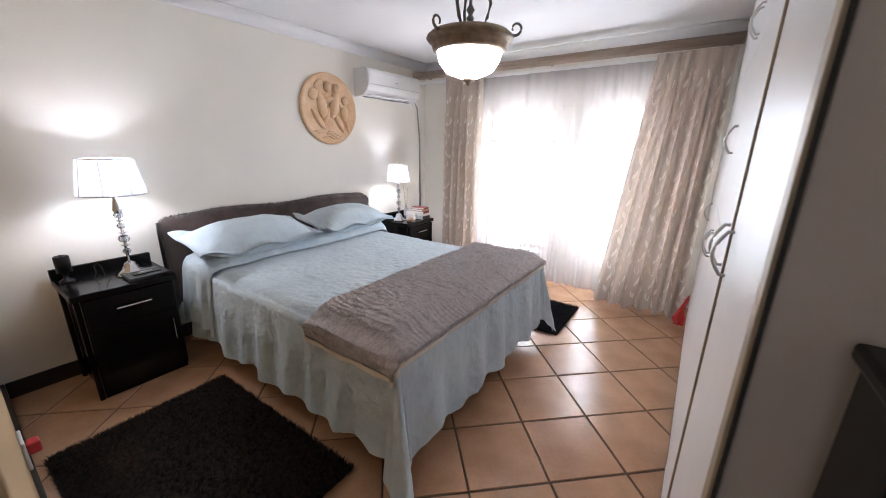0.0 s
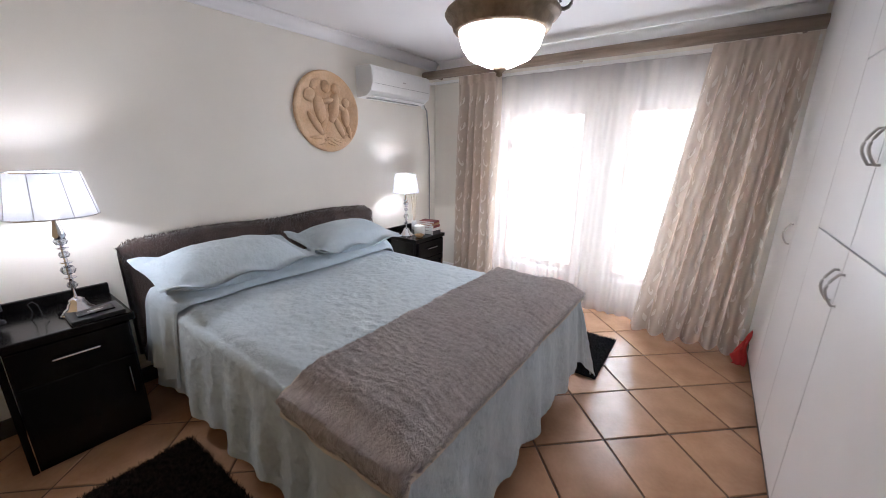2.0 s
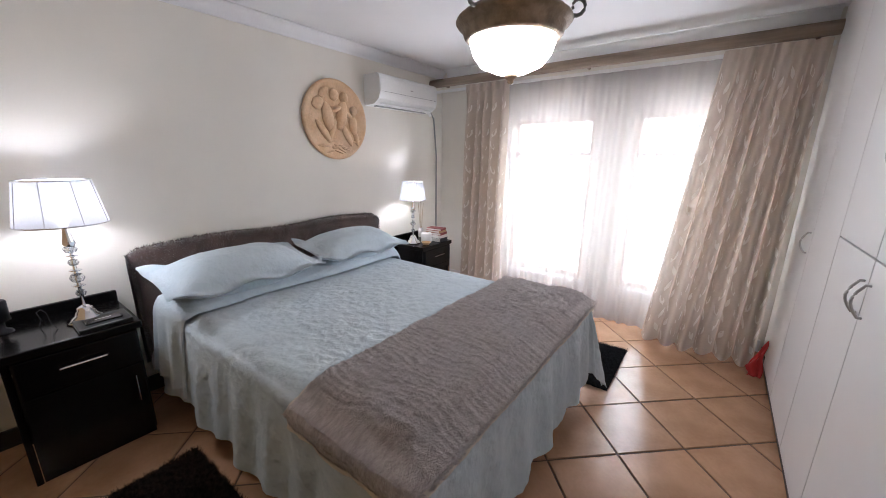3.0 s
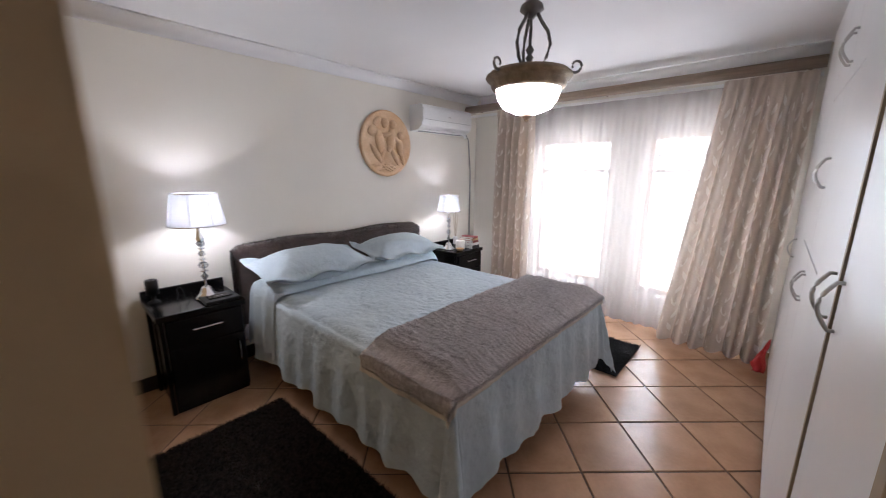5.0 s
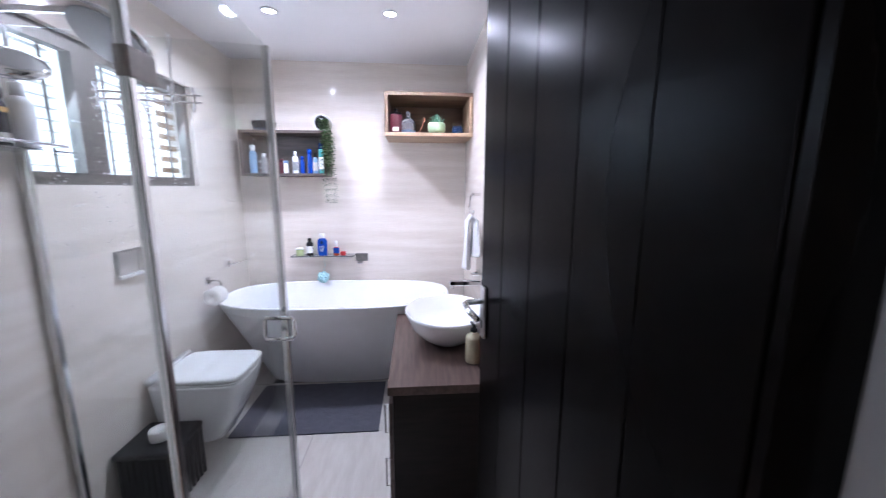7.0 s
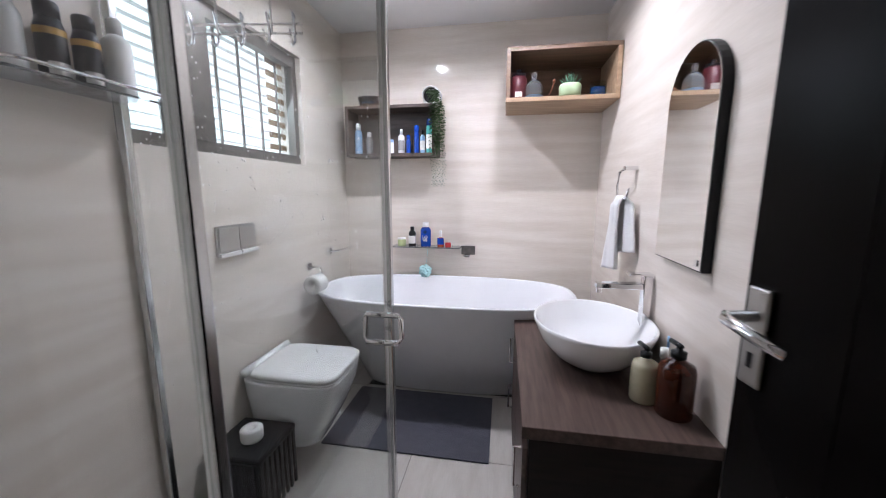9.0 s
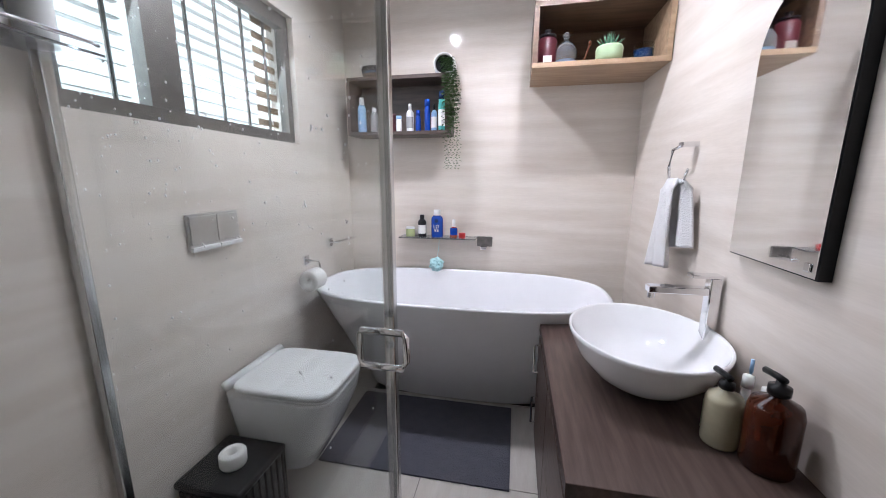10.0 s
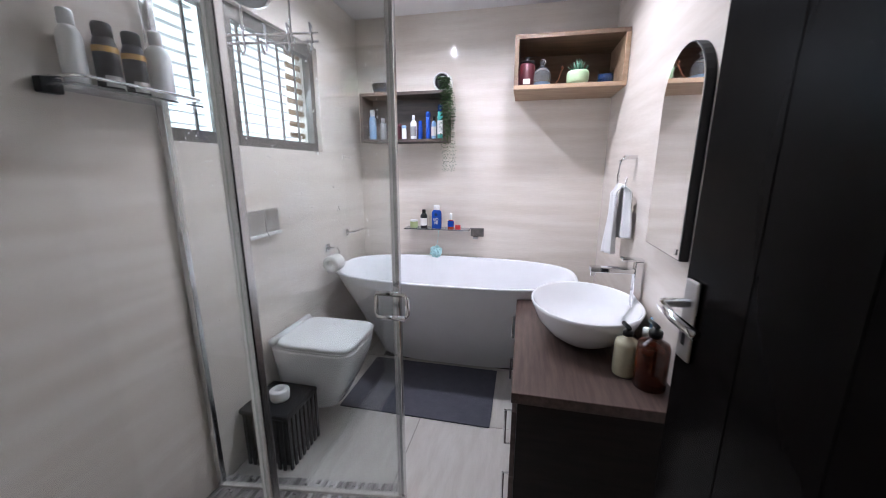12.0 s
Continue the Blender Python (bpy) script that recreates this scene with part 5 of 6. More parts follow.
def arch(w, h, cx, z0, n=20):
    r = w / 2
    return [(cx - r, z0), (cx + r, z0)] + [(cx + r * math.cos(math.pi * i / n), z0 + h - r + r * math.sin(math.pi * i / n)) for i in range(n + 1)]


def arch_slab(w, h, cx, z0, y0, y1):
    b = bmesh.new()
    pts = arch(w, h, cx, z0)
    f0, f1 = [b.verts.new((x, y0, zz)) for x, zz in pts], [b.verts.new((x, y1, zz)) for x, zz in pts]
    k = len(pts)
    for i in range(k):
        b.faces.new((f0[i], f0[(i + 1) % k], f1[(i + 1) % k], f1[i]))
    b.faces.new(f0), b.faces.new(f1[::-1])
    bmesh.ops.recalc_face_normals(b, faces=b.faces[:])
    return b


part("frame", arch_slab(0.334, 0.70, -1.347, 1.096, YR - 0.028, YR - 0.001), M_PLASTB, mi, "thin black metal frame")
part("silvered_glass", arch_slab(0.326, 0.692, -1.347, 1.100, YR - 0.032, YR - 0.0285), M_MIRROR, mi)
part("clip", box(-1.215, -1.197, YR - 0.036, YR - 0.0325, 1.112, 1.132, 0.002), M_CHROME, mi)

# towel ring and towel
rg = thing("towel_ring", (-1.95, YR, 1.42), "square chrome towel ring on the wall", "towel ring")
part("mount", box(-1.97, -1.93, YR - 0.06, YR, 1.405, 1.425, 0.003), M_CHROME, rg)
part("ring", tube([(-1.95, YR - 0.055, 1.41), (-2.03, YR - 0.055, 1.40), (-2.05, YR - 0.055, 1.33), (-2.03, YR - 0.055, 1.27), (-1.90, YR - 0.055, 1.27), (-1.87, YR - 0.055, 1.32)], 0.006, 8), M_CHROME, rg, smooth=True)
tw = thing("hand_towel", (-1.96, YR - 0.06, 1.28), "white terry hand towel hanging from the ring", "towel")


def towel_fn(side):
    def fn(u, v):
        s = 2 * u - 1
        drop = 0.36 if side < 0 else 0.27
        w = 0.05 + 0.055 * (1 - v) ** 0.7
        return Vector((-1.96 + (0.02 if side > 0 else -0.02) + s * w, YR - 0.055 + side * (0.022 + 0.016 * math.cos(s * 6 + v * 2) * (1 - v * 0.4)) * min(1, (1 - v) * 8), 1.285 - drop * (1 - v) + 0.015 * s * (1 - v)))
    return fn


rg.location += Vector((0.07, 0, 0.03))
tw.location += Vector((0.07, 0, 0.03))
part("front_fall", sheet(towel_fn(-1), 24, 24, thick=0.008), M_TOWEL, tw, smooth=True)
part("back_fall", sheet(towel_fn(1), 24, 24, thick=0.008), M_TOWEL, tw, smooth=True)


# ---- wall boxes and what stands in them ----
def wall_box(name, x0, x1, y0, y1, z0, z1, t, m, mb, label):
    th = thing(name, (x0, y0, z0), label, "wall shelf")
    part("bottom_board", box(x0, x1, y0, y1, z0, z0 + t, 0.0015), m, th)
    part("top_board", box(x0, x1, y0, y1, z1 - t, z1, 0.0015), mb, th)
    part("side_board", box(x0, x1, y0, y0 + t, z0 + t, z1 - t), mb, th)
    part("side_board", box(x0, x1, y1 - t, y1, z0 + t, z1 - t), m, th)
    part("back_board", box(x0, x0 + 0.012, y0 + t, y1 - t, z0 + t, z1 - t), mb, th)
    return th


NX0, NX1, NY0, NY1, NZ0, NZ1 = XB, -2.232, 0.092, YR - 0.004, 1.845, 2.14
# back, top and left boards take the oak darkened as if in shade
wall_box("box_shelf", NX0, NX1, NY0, NY1, NZ0, NZ1, 0.024, M_NICHE, M_NICHE_SHADED, "oak box shelf in the bathroom corner")
SX0_, SX1_, SY0_, SY1_, SZ0_, SZ1_ = XB, -2.42, -0.98, -0.36, 1.57, 1.90
wall_box("box_shelf", SX0_, SX1_, SY0_, SY1_, SZ0_, SZ1_, 0.020, M_SHELFD, M_SHELFD, "dark walnut box shelf with toiletries above the tub")


def bottle(name, loc, r, h, m, cap, label, neck=0.5, lab=None, group="toiletries", flat=1.0, shoulder=0.72):
    th = thing(name, loc, label, "bottle", group)
    s = shoulder
    part("body", lathe([(0, 0), (r * 0.94, 0), (r, 0.004), (r, h * (s - 0.06)), (r * 0.9, h * s), (r * neck, h * (s + 0.08)), (0, h * (s + 0.08))], loc, 22, sx=flat), m, th, smooth=True)
    part("cap", lathe([(0, h * (s + 0.075)), (r * neck * 1.05, h * (s + 0.075)), (r * neck * 1.05, h * 0.97), (r * neck * 0.9, h), (0, h)], loc, 18), cap, th, smooth=True)
    if lab:
        a = sheet(lambda u, v: Vector((loc[0] + (r + 0.001) * flat * math.cos(-1.2 + 2.4 * u), loc[1] + (r + 0.001) * math.sin(-1.2 + 2.4 * u), loc[2] + h * (0.14 + 0.40 * v))), 12, 3)
        part("label", a, lab, th, smooth=True)
    return th


xs = -2.50
zz = SZ0_ + 0.0205
bottle("spray_bottle", (xs, -0.92, zz), 0.026, 0.21, M_LBLUE, M_PLASTW, "light blue bottle with white cap", 0.6)
bottle("lotion_bottle", (xs, -0.84, zz), 0.022, 0.15, M_PLASTG, M_PLASTW, "grey lotion bottle with pale cap", 0.6)
bottle("roll_on", (xs, -0.715, zz), 0.018, 0.11, M_PLUM, M_PLUM, "small dark red toiletry bottle on the shelf", 0.8)
bottle("roll_on", (xs + 0.02, -0.675, zz), 0.017, 0.095, M_PLASTW, M_LBLUE, "white roll-on with pale blue cap", 0.95)
bottle("spray_bottle", (xs, -0.61, zz), 0.022, 0.165, M_PLASTW, M_PLASTW, "white spray bottle with pump", 0.4, M_PLASTG)
bottle("lotion_tube", (xs - 0.02, -0.565, zz), 0.016, 0.13, M_BLUE, M_BLUE, "dark blue tube standing behind", 0.8)
bottle("spray_can", (xs + 0.01, -0.50, zz), 0.017, 0.185, M_BLUE, M_BLUE, "slim blue spray can with silver foot", 0.95)
bottle("dropper_bottle", (xs + 0.01, -0.458, zz), 0.017, 0.155, M_LBLUE, M_PLASTB, "light blue bottle with dark dropper", 0.4, M_PAPER)
bottle("spray_can", (xs, -0.41, zz), 0.024, 0.23, M_TEAL, M_NAVY, "teal and white can with dark cap", 0.92, M_PAPER)
# things on top of the walnut box
cp = thing("dark_basket", (-2.52, -0.83, SZ1_), "small dark woven basket on the box shelf", "basket")
part("weave", lathe([(0, 0), (0.06, 0), (0.075, 0.07), (0.07, 0.07), (0.056, 0.006), (0, 0.006)], (-2.52, -0.83, SZ1_), 20, sy=1.2), M_SKIRT, cp)
pb = thing("hanging_plant", (-2.52, -0.40, SZ1_), "trailing green plant in a tilted speckled pot", "plant")
pot = lathe([(0, 0), (0.045, 0.0), (0.062, 0.02), (0.066, 0.06), (0.060, 0.11), (0.052, 0.115), (0.052, 0.105), (0.056, 0.06), (0, 0.02)], (-2.59, -0.40, SZ1_ + 0.066), 28, "x")
part("pot", pot, M_POTW, pb, smooth=True)
part("soil", lathe([(0, 0), (0.05, 0), (0, 0.01)], (-2.50, -0.40, SZ1_ + 0.066), 20, "x"), M_PLASTB, pb)
lv = bmesh.new()
rng = random.Random(21)
for s in range(24):
    y0_ = -0.385 + rng.uniform(-0.035, 0.035)
    length = rng.uniform(0.28, 0.44) if s % 5 else 0.62
    n = int(length / 0.009)
    ph_ = rng.uniform(0, 6)
    for i in range(n):
        t = i / n
        zc = SZ1_ + 0.085 - length * t + 0.025 * math.sin(min(1, t * 6) * math.pi)
        xc = -2.475 + 0.075 * min(1, t * 5) + 0.012 * math.sin(8 * t + ph_)
        yc = y0_ + 0.045 * min(1, t * 4) + 0.014 * math.sin(6 * t + ph_)
        a = i * 2.4 + ph_
        d = Vector((math.cos(a), math.sin(a), -0.35)) * rng.uniform(0.014, 0.022)
        p = Vector((xc, yc, zc))
        w = Vector((-math.sin(a), math.cos(a), 0)) * 0.0075
        up = Vector((0, 0, 0.003))
        q = [lv.verts.new(p), lv.verts.new(p + d * 0.5 + w + up), lv.verts.new(p + d), lv.verts.new(p + d * 0.5 - w + up)]
        lv.faces.new(q)
tagged(part("trailing_leaves", lv, M_LEAF, pb, "trailing green leaves"), kind="stuff")

# jars in the oak box
zn = NZ0 + 0.0245
jx = -2.33
j = thing("candle_jar", (jx, 0.165, zn), "dark red candle in a glass jar with lid", "jar", "jars on the shelf")
part("glass", lathe([(0, 0), (0.036, 0), (0.038, 0.005), (0.038, 0.10), (0.03, 0.112), (0, 0.112)], (jx, 0.165, zn), 24), M_PLUM, j, smooth=True)
part("lid", lathe([(0, 0.113), (0.034, 0.113), (0.034, 0.122), (0.012, 0.126), (0.010, 0.136), (0.014, 0.142), (0, 0.146)], (jx, 0.165, zn), 22), M_PLASTB, j, smooth=True)
part("label", box(jx + 0.034, jx + 0.0395, 0.148, 0.182, zn + 0.012, zn + 0.036), M_PAPER, j)
j = thing("bell_jar", (jx, 0.255, zn), "clear glass bell jar with knob", "jar", "jars on the shelf")
part("glass", lathe([(0, 0), (0.038, 0), (0.045, 0.03), (0.043, 0.06), (0.028, 0.085), (0.012, 0.095), (0.010, 0.105), (0.016, 0.116), (0.010, 0.128), (0, 0.130)], (jx, 0.255, zn), 28), M_JAR, j, smooth=True)
part("salts", lathe([(0, 0.003), (0.034, 0.003), (0.037, 0.022), (0, 0.026)], (jx, 0.255, zn), 20), M_LBLUE, j, "pale blue bath salts")
j = thing("copper_stick", (jx, 0.34, zn), "thin copper stick leaning on the shelf", "ornament")
part("stick", tube([(jx + 0.02, 0.325, zn + 0.003), (jx, 0.35, zn + 0.04), (jx - 0.02, 0.37, zn + 0.10)], 0.004, 8), M_COPPER, j)
part("head", lathe([(0, -0.014), (0.007, -0.006), (0.008, 0.006), (0, 0.016)], (jx - 0.02, 0.371, zn + 0.108), 12), M_COPPER, j, smooth=True)
j = thing("succulent_pot", (jx, 0.46, zn), "succulent in a pale green ceramic pot", "plant")
part("pot", lathe([(0, 0.008), (0.04, 0.008), (0.05, 0.02), (0.052, 0.055), (0.047, 0.066), (0.043, 0.066), (0.045, 0.05), (0, 0.05)], (jx, 0.46, zn), 26), M_POTG, j, smooth=True)
part("saucer", lathe([(0, 0), (0.036, 0), (0.038, 0.0075), (0, 0.0075)], (jx, 0.46, zn), 20), M_PLASTB, j)
sc = bmesh.new()
for i in range(26):
    a = i * 2.4
    r = 0.006 + 0.0015 * i
    base = Vector((jx + 0.3 * r * math.cos(a), 0.46 + 0.3 * r * math.sin(a), zn + 0.052))
    tip = base + Vector((r * math.cos(a), r * math.sin(a), 0.070 - 0.0015 * i))
    tube([base, base.lerp(tip, 0.5), tip], 0.0055, 6, bm=sc, taper=0.15)
part("leaves", sc, M_SUCC, j, smooth=True)
j = thing("blue_candle", (jx, 0.615, zn), "dark blue candle in a clear glass tumbler", "candle")
part("wax", lathe([(0, 0.002), (0.042, 0.002), (0.043, 0.055), (0, 0.058)], (jx, 0.615, zn), 24), M_NAVY, j, smooth=True)
part("tumbler", lathe([(0.0455, 0), (0.046, 0.082), (0.0445, 0.082), (0.044, 0.0)], (jx, 0.615, zn), 28), M_GLASS, j, smooth=True)

for ob_ in [o for o in bpy.data.objects if o.parent is None and o.name.split(".")[0] in ("bell_jar", "succulent_pot", "candle_jar")]:
    ob_.scale = (1.22, 1.22, 1.22)

# glass shelf over the tub
gs = thing("glass_shelf", (XB, -0.42, 0.935), "narrow clear glass shelf above the tub", "glass shelf")
part("pane", box(XB, XB + 0.12, -0.70, -0.20, 0.935, 0.943, 0.001), M_JAR, gs)
part("bracket", box(XB, XB + 0.03, -0.62, -0.60, 0.925, 0.9345), M_CHROME, gs)
part("bracket", box(XB, XB + 0.03, -0.30, -0.28, 0.925, 0.9345), M_CHROME, gs)
gx, gz = XB + 0.065, 0.9435
bottle("cream_jar", (gx, -0.635, gz), 0.030, 0.06, M_LIME, M_PLASTW, "short green cream jar with white lid", 0.95)
bottle("dark_bottle", (gx, -0.555, gz), 0.027, 0.14, M_PLASTB, M_PLASTB, "black bottle with a white label", 0.5, M_PAPER)
lb = bottle("shower_gel", (gx, -0.455, gz), 0.038, 0.175, M_BLUE, M_PLASTW, "blue shower gel bottle with white cap and lettering", 0.55, flat=0.6)
for k, (line, sz, dz) in enumerate((("LO", 0.030, 0.058), ("VE", 0.030, 0.034))):
    cu = bpy.data.curves.new("lettering", "FONT")
    cu.body, cu.size, cu.align_x, cu.extrude = line, sz, "CENTER", 0.0006
    cu.materials.append(M_PAPER)
    t_ = new("lettering", cu)
    t_.parent = lb
    t_.matrix_local = pose(0.0245, 0, dz, 90, 0, 90)
part("emblem", lathe([(0, 0), (0.012, 0), (0.012, 0.002), (0, 0.002)], (gx + 0.0235, -0.455, gz + 0.105), 20, "x"), M_NAVY, lb, "round dark blue emblem")
bottle("red_soap", (gx, -0.345, gz), 0.024, 0.115, M_REDL, M_PLASTW, "small clear pump bottle with red liquid", 0.4, M_BLUE, shoulder=0.5)
bottle("red_tin", (gx + 0.01, -0.29, gz), 0.022, 0.03, M_RED, M_RED, "small flat red tin", 0.95)
sp_ = thing("bath_spout", (XB, -0.15, 0.91), "square chrome wall spout and control above the tub", "tap")
part("plate", box(XB, XB + 0.014, -0.20, -0.10, 0.88, 0.945, 0.004), M_PEWTER, sp_)
part("spout", box(XB + 0.0145, XB + 0.12, -0.17, -0.13, 0.878, 0.895, 0.003), M_CHROME, sp_)
sg = thing("bath_sponge", (XB + 0.05, -0.46, 0.75), "aqua net bath sponge hanging over the tub rim", "sponge")
sb = bmesh.new()
bmesh.ops.create_icosphere(sb, subdivisions=4, radius=0.045, matrix=Matrix.Translation((XB + 0.062, -0.46, 0.757)))
for v in sb.verts:
    c_ = Vector((XB + 0.062, -0.46, 0.757))
    v.co = c_ + (v.co - c_) * (1 + 0.28 * noise.noise(v.co * 60))
part("net", sb, M_AQUA, sg)
part("cord", tube([(XB + 0.062, -0.46, 0.79), (XB + 0.03, -0.455, 0.84), (XB + 0.02, -0.45, 0.92)], 0.0015, 5), M_AQUA, sg)

# ---- shower ----
GX, GY, GZ = -1.11, -0.26, 2.01
SLANT = 8.3                                     # the fixed panel meets the wall out of square
en = thing("shower_screen", (GX, GY, 0), "frameless glass shower enclosure with aluminium posts", "shower screen")


def pane_box(name, b, parent):
    o = part(name, b, M_SGLASS, parent, "clear water-spotted glass")
    o.visible_shadow = False
    return o


rot_z(pane_box("glass_panel", box(GX - 0.004, GX + 0.004, YL + 0.012, GY - 0.02, 0.035, GZ), en), SLANT)
dg = pane_box("glass_door", box(GX + 0.025, -0.394, GY - 0.004, GY + 0.004, 0.035, GZ), en)
pane_box("glass_panel", box(-0.368, 0.034, GY - 0.004, GY + 0.004, 0.035, GZ), en)
part("corner_post", box(GX - 0.012, GX + 0.016, GY - 0.016, GY + 0.012, 0.03, GZ, 0.004), M_ALU, en)
part("post", box(-0.392, -0.370, GY - 0.011, GY + 0.011, 0.03, GZ + 0.01, 0.004), M_ALU, en)
rot_z(part("wall_channel", box(GX - 0.014, GX + 0.014, YL - 0.004, YL + 0.02, 0.03, GZ, 0.003), M_ALU, en), SLANT)
part("wall_channel", box(0.016, 0.038, GY - 0.014, GY + 0.014, 0.03, GZ, 0.003), M_ALU, en)
rot_z(part("threshold", box(GX - 0.012, GX + 0.012, YL, GY + 0.012, 0.0, 0.0285, 0.003), M_BTILE, en), SLANT)
part("threshold", box(GX + 0.031, 0.038, GY - 0.03, GY + 0.03, 0.0, 0.029, 0.004), M_BTILE, en)
for s in (-1, 1):
    hpts = [(GX + 0.075, GY, 0.96), (GX + 0.075, GY + s * 0.05, 0.96), (GX + 0.068, GY + s * 0.058, 0.945), (GX + 0.068, GY + s * 0.058, 0.885), (GX + 0.075, GY + s * 0.05, 0.87), (GX + 0.075, GY, 0.87)]
    part("handle", tube(hpts, 0.009, 10), M_CHROME, dg, "chrome door handle", True)
for z_ in (0.30, 1.69):
    part("hinge", box(-0.45, -0.369, GY - 0.014, GY + 0.014, z_, z_ + 0.06, 0.004), M_PEWTER, dg)
wd_ = bmesh.new()
rng = random.Random(5)
for i in range(380):
    y = rng.uniform(YL + 0.04, GY - 0.04)
    z_ = rng.triangular(0.5, 1.9, 1.45)
    r = rng.uniform(0.0011, 0.0030)
    c = Vector((GX + 0.0045, y, z_))
    t_ = bmesh.new()
    bmesh.ops.create_icosphere(t_, subdivisions=1, radius=r, matrix=Matrix.Translation(c) @ Matrix.Diagonal((1, 1, 1.5, 1)))
    merge(wd_, t_)
rot_z(tagged(part("water_drops", wd_, M_PLASTW, en, "dried water drops"), kind="stuff"), SLANT)

hk = thing("hook_rack", (GX, -0.65, 1.85), "chrome over-glass hook rack on the shower panel", "hook rack")
part("bar", tube([(GX + 0.012, -0.83, 1.815), (GX + 0.012, -0.49, 1.815)], 0.004, 8), M_CHROME, hk)
part("bar", tube([(GX + 0.012, -0.83, 1.79), (GX + 0.012, -0.49, 1.79)], 0.004, 8), M_CHROME, hk)
for y in (-0.74, -0.58):
    part("hanger", tube([(GX + 0.012, y, 1.79), (GX + 0.012, y, GZ + 0.012), (GX - 0.012, y, GZ + 0.012), (GX - 0.012, y, GZ - 0.05)], 0.004, 8), M_CHROME, hk)
for i in range(5):
    y = -0.81 + i * 0.075
    part("hook", tube([(GX + 0.014, y, 1.83), (GX + 0.03, y, 1.84), (GX + 0.018, y, 1.80), (GX + 0.020, y, 1.765), (GX + 0.036, y, 1.75), (GX + 0.05, y, 1.765), (GX + 0.052, y, 1.785)], 0.004, 8), M_CHROME, hk, smooth=True)

hk.location.x += 0.057
rot_z(hk, SLANT)

sv = thing("shower_shelf", (-0.87, YL, 1.60), "clear glass corner shelf with chrome rail in the shower", "glass shelf")
part("pane", box(-1.05, -0.66, YL, YL + 0.13, 1.600, 1.607, 0.001), M_JAR, sv)
part("rail", tube([(-1.04, YL + 0.005, 1.625), (-1.04, YL + 0.125, 1.625), (-1.02, YL + 0.135, 1.625), (-0.69, YL + 0.135, 1.625), (-0.67, YL + 0.125, 1.625), (-0.67, YL + 0.005, 1.625)], 0.005, 8), M_CHROME, sv, smooth=True)
part("clamp", box(-0.70, -0.65, YL + 0.005, YL + 0.035, 1.585, 1.625, 0.004), M_PLASTB, sv)
for x in (-0.80, -0.88):
    b_ = bottle("shampoo_bottle", (x, YL + 0.065, 1.6075), 0.030, 0.185, M_PLASTB, M_PLASTB, "black shampoo bottle with ochre band", 0.75, group="shower bottles")
    part("band", lathe([(0.0306, 0.105), (0.0308, 0.113), (0.0306, 0.121)], (x, YL + 0.065, 1.6075), 22), M_GOLD, b_)
    part("label", sheet(lambda u, v: Vector((x + 0.0308 * math.cos(0.6 + 1.9 * u), YL + 0.065 + 0.0308 * math.sin(0.6 + 1.9 * u), 1.62 + 0.03 * v)), 10, 2), M_STEEL, b_)
bottle("lotion_bottle", (-0.965, YL + 0.06, 1.6075), 0.036, 0.215, M_PLASTW, M_PLASTW, "tall white lotion bottle in the shower", 0.5, group="shower bottles")
bottle("lotion_bottle", (-0.735, YL + 0.035, 1.6075), 0.028, 0.20, M_PLASTW, M_PLASTW, "white bottle behind the shampoo", 0.6, group="shower bottles")

# shower head and hand shower
hd_ = thing("hand_shower", (-0.57, YL, 1.80), "small round chrome hand shower on a wall bracket", "hand shower")
part("bracket", tube([(-0.50, YL, 1.80), (-0.50, YL + 0.30, 1.80), (-0.52, YL + 0.36, 1.80), (-0.57, -0.66, 1.79)], 0.011, 10), M_CHROME, hd_, smooth=True)
face = Matrix.Translation((-0.575, -0.655, 1.765)) @ Euler((radians(-18), radians(22), 0)).to_matrix().to_4x4()
dsc = lathe([(0, 0.035), (0.03, 0.032), (0.062, 0.018), (0.072, 0.006), (0.072, -0.004), (0.066, -0.010)], (0, 0, 0), 36)
bmesh.ops.transform(dsc, matrix=face, verts=dsc.verts)
part("head", dsc, M_CHROME, hd_, smooth=True)
dsc = lathe([(0, -0.0102), (0.065, -0.0102), (0.064, -0.013), (0, -0.013)], (0, 0, 0), 36)
bmesh.ops.transform(dsc, matrix=face, verts=dsc.verts)
part("spray_face", dsc, M_PLASTG, hd_, "grey spray face")
h2 = thing("rain_shower", (-0.92, YL, 1.98), "round chrome rain shower head on a wall arm", "shower")
part("arm", tube([(-0.92, YL, 2.03), (-0.92, YL + 0.30, 2.03), (-0.92, YL + 0.38, 2.02), (-0.915, -0.66, 1.975)], 0.011, 10), M_CHROME, h2, smooth=True)
face = Matrix.Translation((-0.91, -0.66, 1.945)) @ Euler((radians(-14), radians(-34), 0)).to_matrix().to_4x4()
dsc = lathe([(0, 0.035), (0.025, 0.033), (0.035, 0.018), (0.112, 0.012), (0.118, 0.004), (0.118, -0.004), (0.112, -0.010)], (0, 0, 0), 44)
bmesh.ops.transform(dsc, matrix=face, verts=dsc.verts)
part("head", dsc, M_CHROME, h2, smooth=True)
dsc = lathe([(0, -0.0102), (0.111, -0.0102), (0.110, -0.013), (0, -0.013)], (0, 0, 0), 44)
bmesh.ops.transform(dsc, matrix=face, verts=dsc.verts)
part("spray_face", dsc, M_PLASTG, h2, "grey spray face")

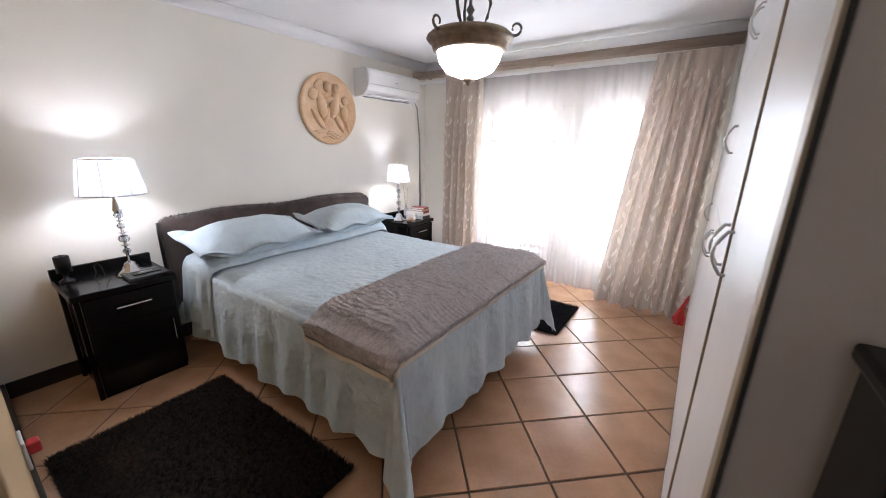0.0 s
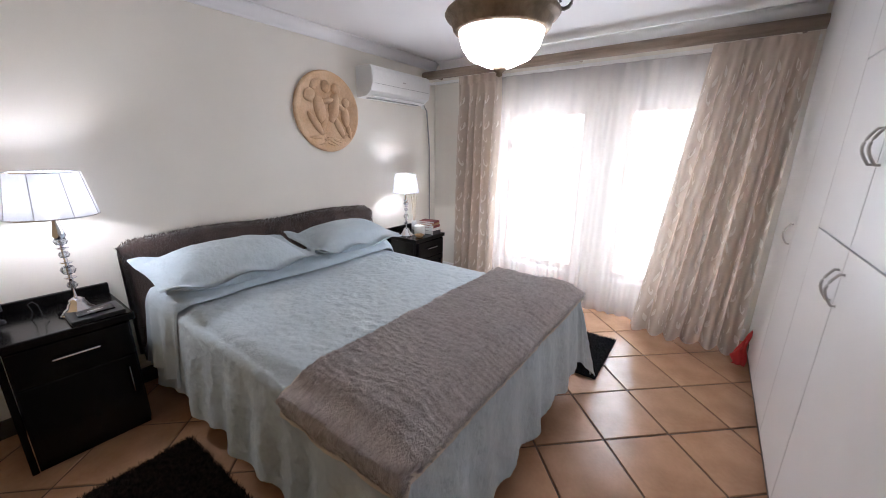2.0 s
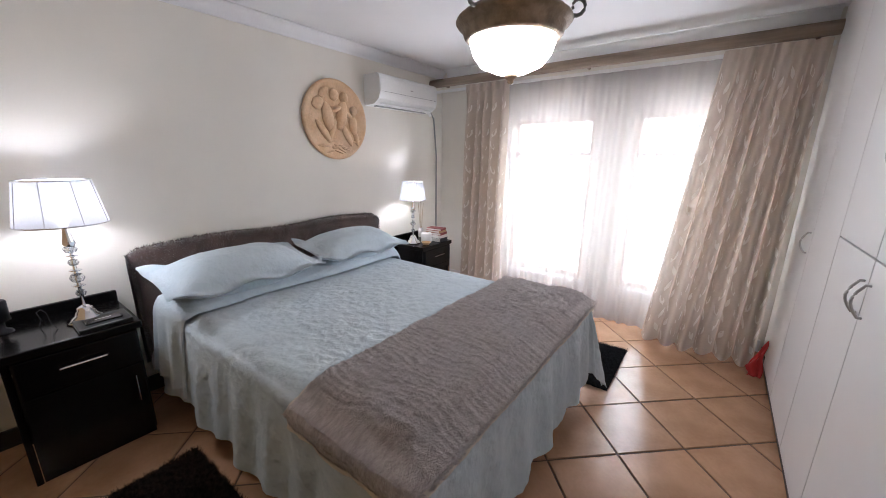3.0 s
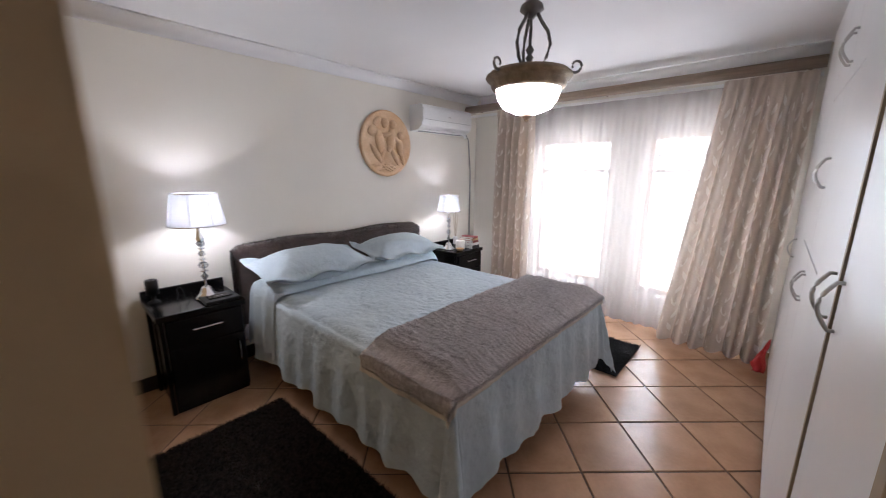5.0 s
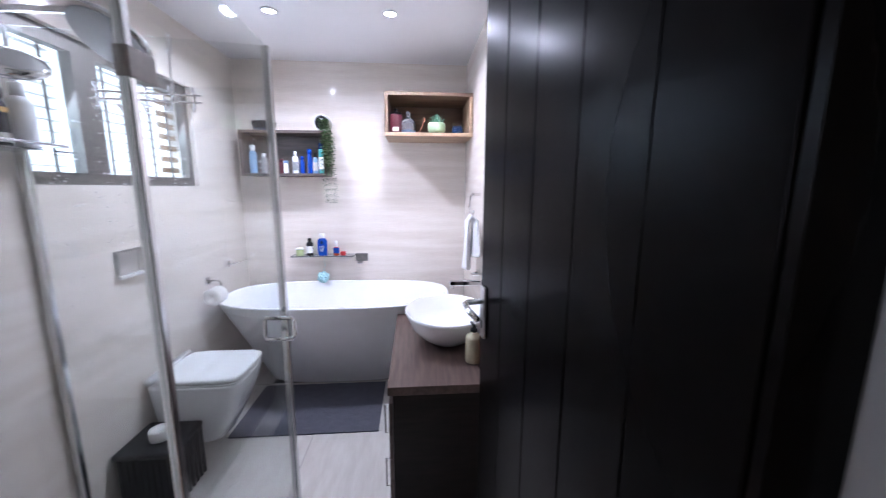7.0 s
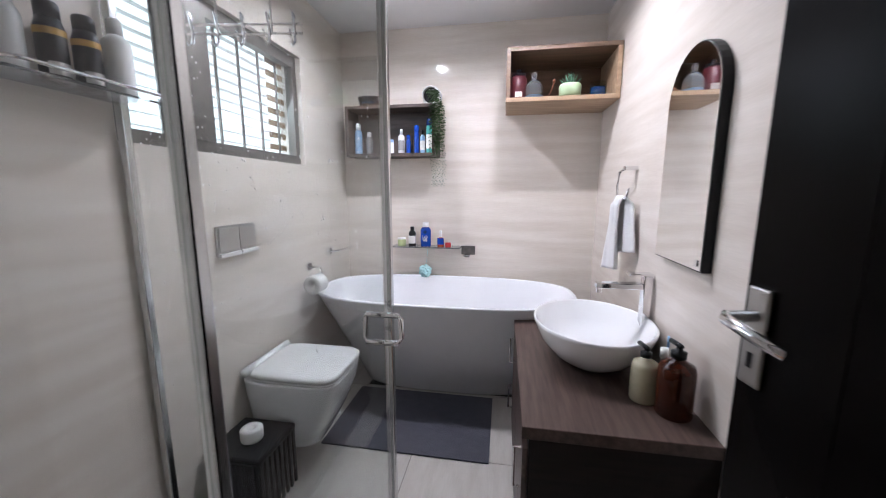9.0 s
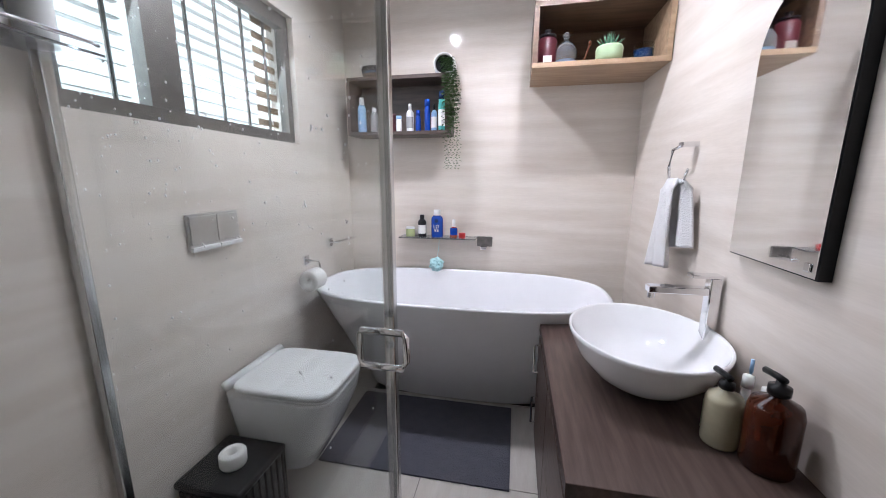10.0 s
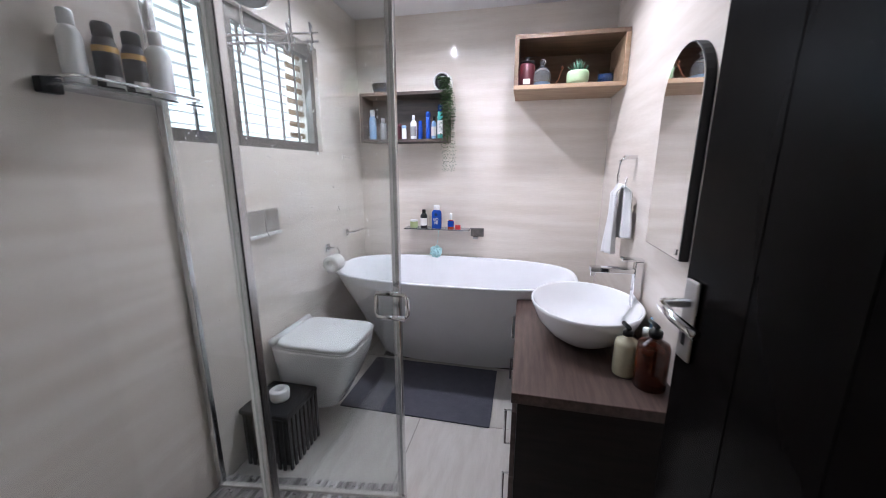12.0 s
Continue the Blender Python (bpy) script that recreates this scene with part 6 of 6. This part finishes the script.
s2 = thing("bath_sponge", (-0.075, -0.325, 1.33), "aqua net bath sponge hanging in the shower", "sponge")
sb = bmesh.new()
bmesh.ops.create_icosphere(sb, subdivisions=4, radius=0.045, matrix=Matrix.Translation((-0.045, -0.335, 1.375)))
for v in sb.verts:
    c_ = Vector((-0.045, -0.335, 1.375))
    v.co = c_ + (v.co - c_) * (1 + 0.28 * noise.noise(v.co * 50))
part("net", sb, M_AQUA, s2)
part("cord", tube([(-0.045, -0.335, 1.40), (-0.075, -0.29, 1.6), (-0.075, -0.268, 1.97), (-0.075, -0.262, 1.992)], 0.0015, 5), M_AQUA, s2)

# downlights
for dx, dy in DOWNLIGHTS:
    dl = thing("downlight", (dx, dy, ZB), "small round lit recessed downlight", "downlight", "bathroom downlights")
    part("trim_ring", lathe([(0.032, 0.0), (0.046, 0.0), (0.044, -0.006), (0.032, -0.006), (0.032, 0.0)], (dx, dy, ZB), 24), M_PLASTW, dl, smooth=True)
    part("lens", lathe([(0, -0.001), (0.031, -0.001), (0.030, -0.003), (0, -0.003)], (dx, dy, ZB), 20), M_DOWN, dl, "lit lens")

# stone strips on the shower floor
shf = structure("shower_floor", box(GX + 0.155, 0.036, YL, GY - 0.032, 0.0, 0.010), M_BGROUT, "grey stone strip mosaic shower floor", "floor")
rng = random.Random(9)
y = YL + 0.004
cubes = {}
strips = []
while y < GY - 0.05:
    edge = GX - 0.06 + 0.146 * (GY - y)
    x = edge - rng.uniform(0, 0.06)
    wdt = 0.0135
    while x < 0.03:
        l = rng.choice((0.05, 0.08, 0.11, 0.15))
        strips.append((max(x, edge), min(x + l, 0.034), y, y + wdt, rng.uniform(0.014, 0.020)))
        x += l + 0.003
    y += wdt + 0.003
rest = bmesh.new()
for k, (xa, xb, ya, yb, hh) in enumerate(strips):
    if xb - xa < 0.012:
        continue
    if xa < -0.62 and k % 2 == 0:
        part("stone_strip", box(xa, xb, ya, yb, 0.0005, hh), M_MOS, shf)
    else:
        vs = [rest.verts.new(c) for c in ((xa, ya, 0.0005), (xb, ya, 0.0005), (xb, yb, 0.0005), (xa, yb, 0.0005), (xa, ya, hh), (xb, ya, hh), (xb, yb, hh), (xa, yb, hh))]
        for q in ((4, 5, 6, 7), (0, 1, 5, 4), (1, 2, 6, 5), (2, 3, 7, 6), (3, 0, 4, 7)):
            rest.faces.new([vs[i] for i in q])
M_MOS2 = mat("grey_stone_strip_mix", (0.36, 0.34, 0.33), 0.4, color2=(0.10, 0.09, 0.085), scale=26, stretch=(0.35, 2.2, 1), bscale=60, detail_var=0.2)
tagged(part("stone_strips", rest, M_MOS2, shf), kind="stuff")


# ---- floor tiles ----
def clip_poly(poly, x0, x1, y0, y1):
    for axis, lim, keep in ((0, x0, 1), (0, x1, -1), (1, y0, 1), (1, y1, -1)):
        out = []
        for i, p in enumerate(poly):
            q = poly[(i + 1) % len(poly)]
            a, c = keep * (p[axis] - lim), keep * (q[axis] - lim)
            if a >= 0:
                out.append(p)
            if (a >= 0) != (c >= 0):
                t = a / (a - c)
                out.append((p[0] + t * (q[0] - p[0]), p[1] + t * (q[1] - p[1])))
        poly = out
        if len(poly) < 3:
            return []
    return poly


def tile_mesh(poly, z0, z1, chamfer):
    cx, cy = sum(p[0] for p in poly) / len(poly), sum(p[1] for p in poly) / len(poly)
    n = len(poly)
    vs, fs = [], []
    for z, k in ((z0, 0.0), (z1 - chamfer, 0.0), (z1, chamfer)):
        for px, py in poly:
            d = math.hypot(px - cx, py - cy) or 1
            vs.append((px - (px - cx) / d * k * 1.4, py - (py - cy) / d * k * 1.4, z))
    for a in (0, n):
        for i in range(n):
            fs.append((a + i, a + (i + 1) % n, a + n + (i + 1) % n, a + n + i))
    fs.append(tuple(range(2 * n, 3 * n)))
    me = bpy.data.meshes.new("tile")
    me.from_pydata(vs, [], fs)
    return me


def lay(parent, rect, size, joint, ang, origin, material, z0, z1, chamfer):
    c, s = math.cos(radians(ang)), math.sin(radians(ang))
    full = None
    rr = random.Random(31)
    reach = int(8 / size)
    h = (size - joint) / 2
    for i in range(-reach, reach):
        for k in range(-reach, reach):
            cx = origin[0] + ((i + 0.5) * c - (k + 0.5) * s) * size
            cy = origin[1] + ((i + 0.5) * s + (k + 0.5) * c) * size
            if not (rect[0] - size < cx < rect[1] + size and rect[2] - size < cy < rect[3] + size):
                continue
            sq = [(cx + a * c - b * s, cy + a * s + b * c) for a, b in ((-h, -h), (h, -h), (h, h), (-h, h))]
            inside = all(rect[0] <= x <= rect[1] and rect[2] <= y <= rect[3] for x, y in sq)
            if inside:
                if full is None:
                    full = tile_mesh([(x - cx, y - cy) for x, y in sq], z0, z1, chamfer)
                    full.materials.append(material)
                o = new("tile", full)
                o.location = (cx, cy, rr.uniform(-0.0008, 0.0004))
            else:
                poly = clip_poly(sq, *rect)
                if len(poly) < 3:
                    continue
                ar = abs(sum(p[0] * q[1] - q[0] * p[1] for p, q in zip(poly, poly[1:] + poly[:1]))) / 2
                if ar < 0.0015:
                    continue
                me = tile_mesh(poly, z0, z1, chamfer)
                me.materials.append(material)
                o = new("tile", me)
            o.parent = parent


lay(fl_bed, (XW + 0.002, XE - 0.002, YS + 0.002, YN - 0.002), 0.375, 0.009, 43.0, (0.199, 3.232), M_TERRA, -0.0055, 0.0, 0.003)
lay(fl_pass, (0.112, XE - 0.002, -1.048, YS - 0.001), 0.375, 0.009, 43.0, (0.199, 3.232), M_TERRA, -0.0055, 0.0, 0.003)
lay(fl_bath, (XB + 0.002, 0.108, YL + 0.002, YR - 0.001), 0.60, 0.004, 0.0, (-1.64, -0.333), M_BTILE, -0.0038, 0.0, 0.001)
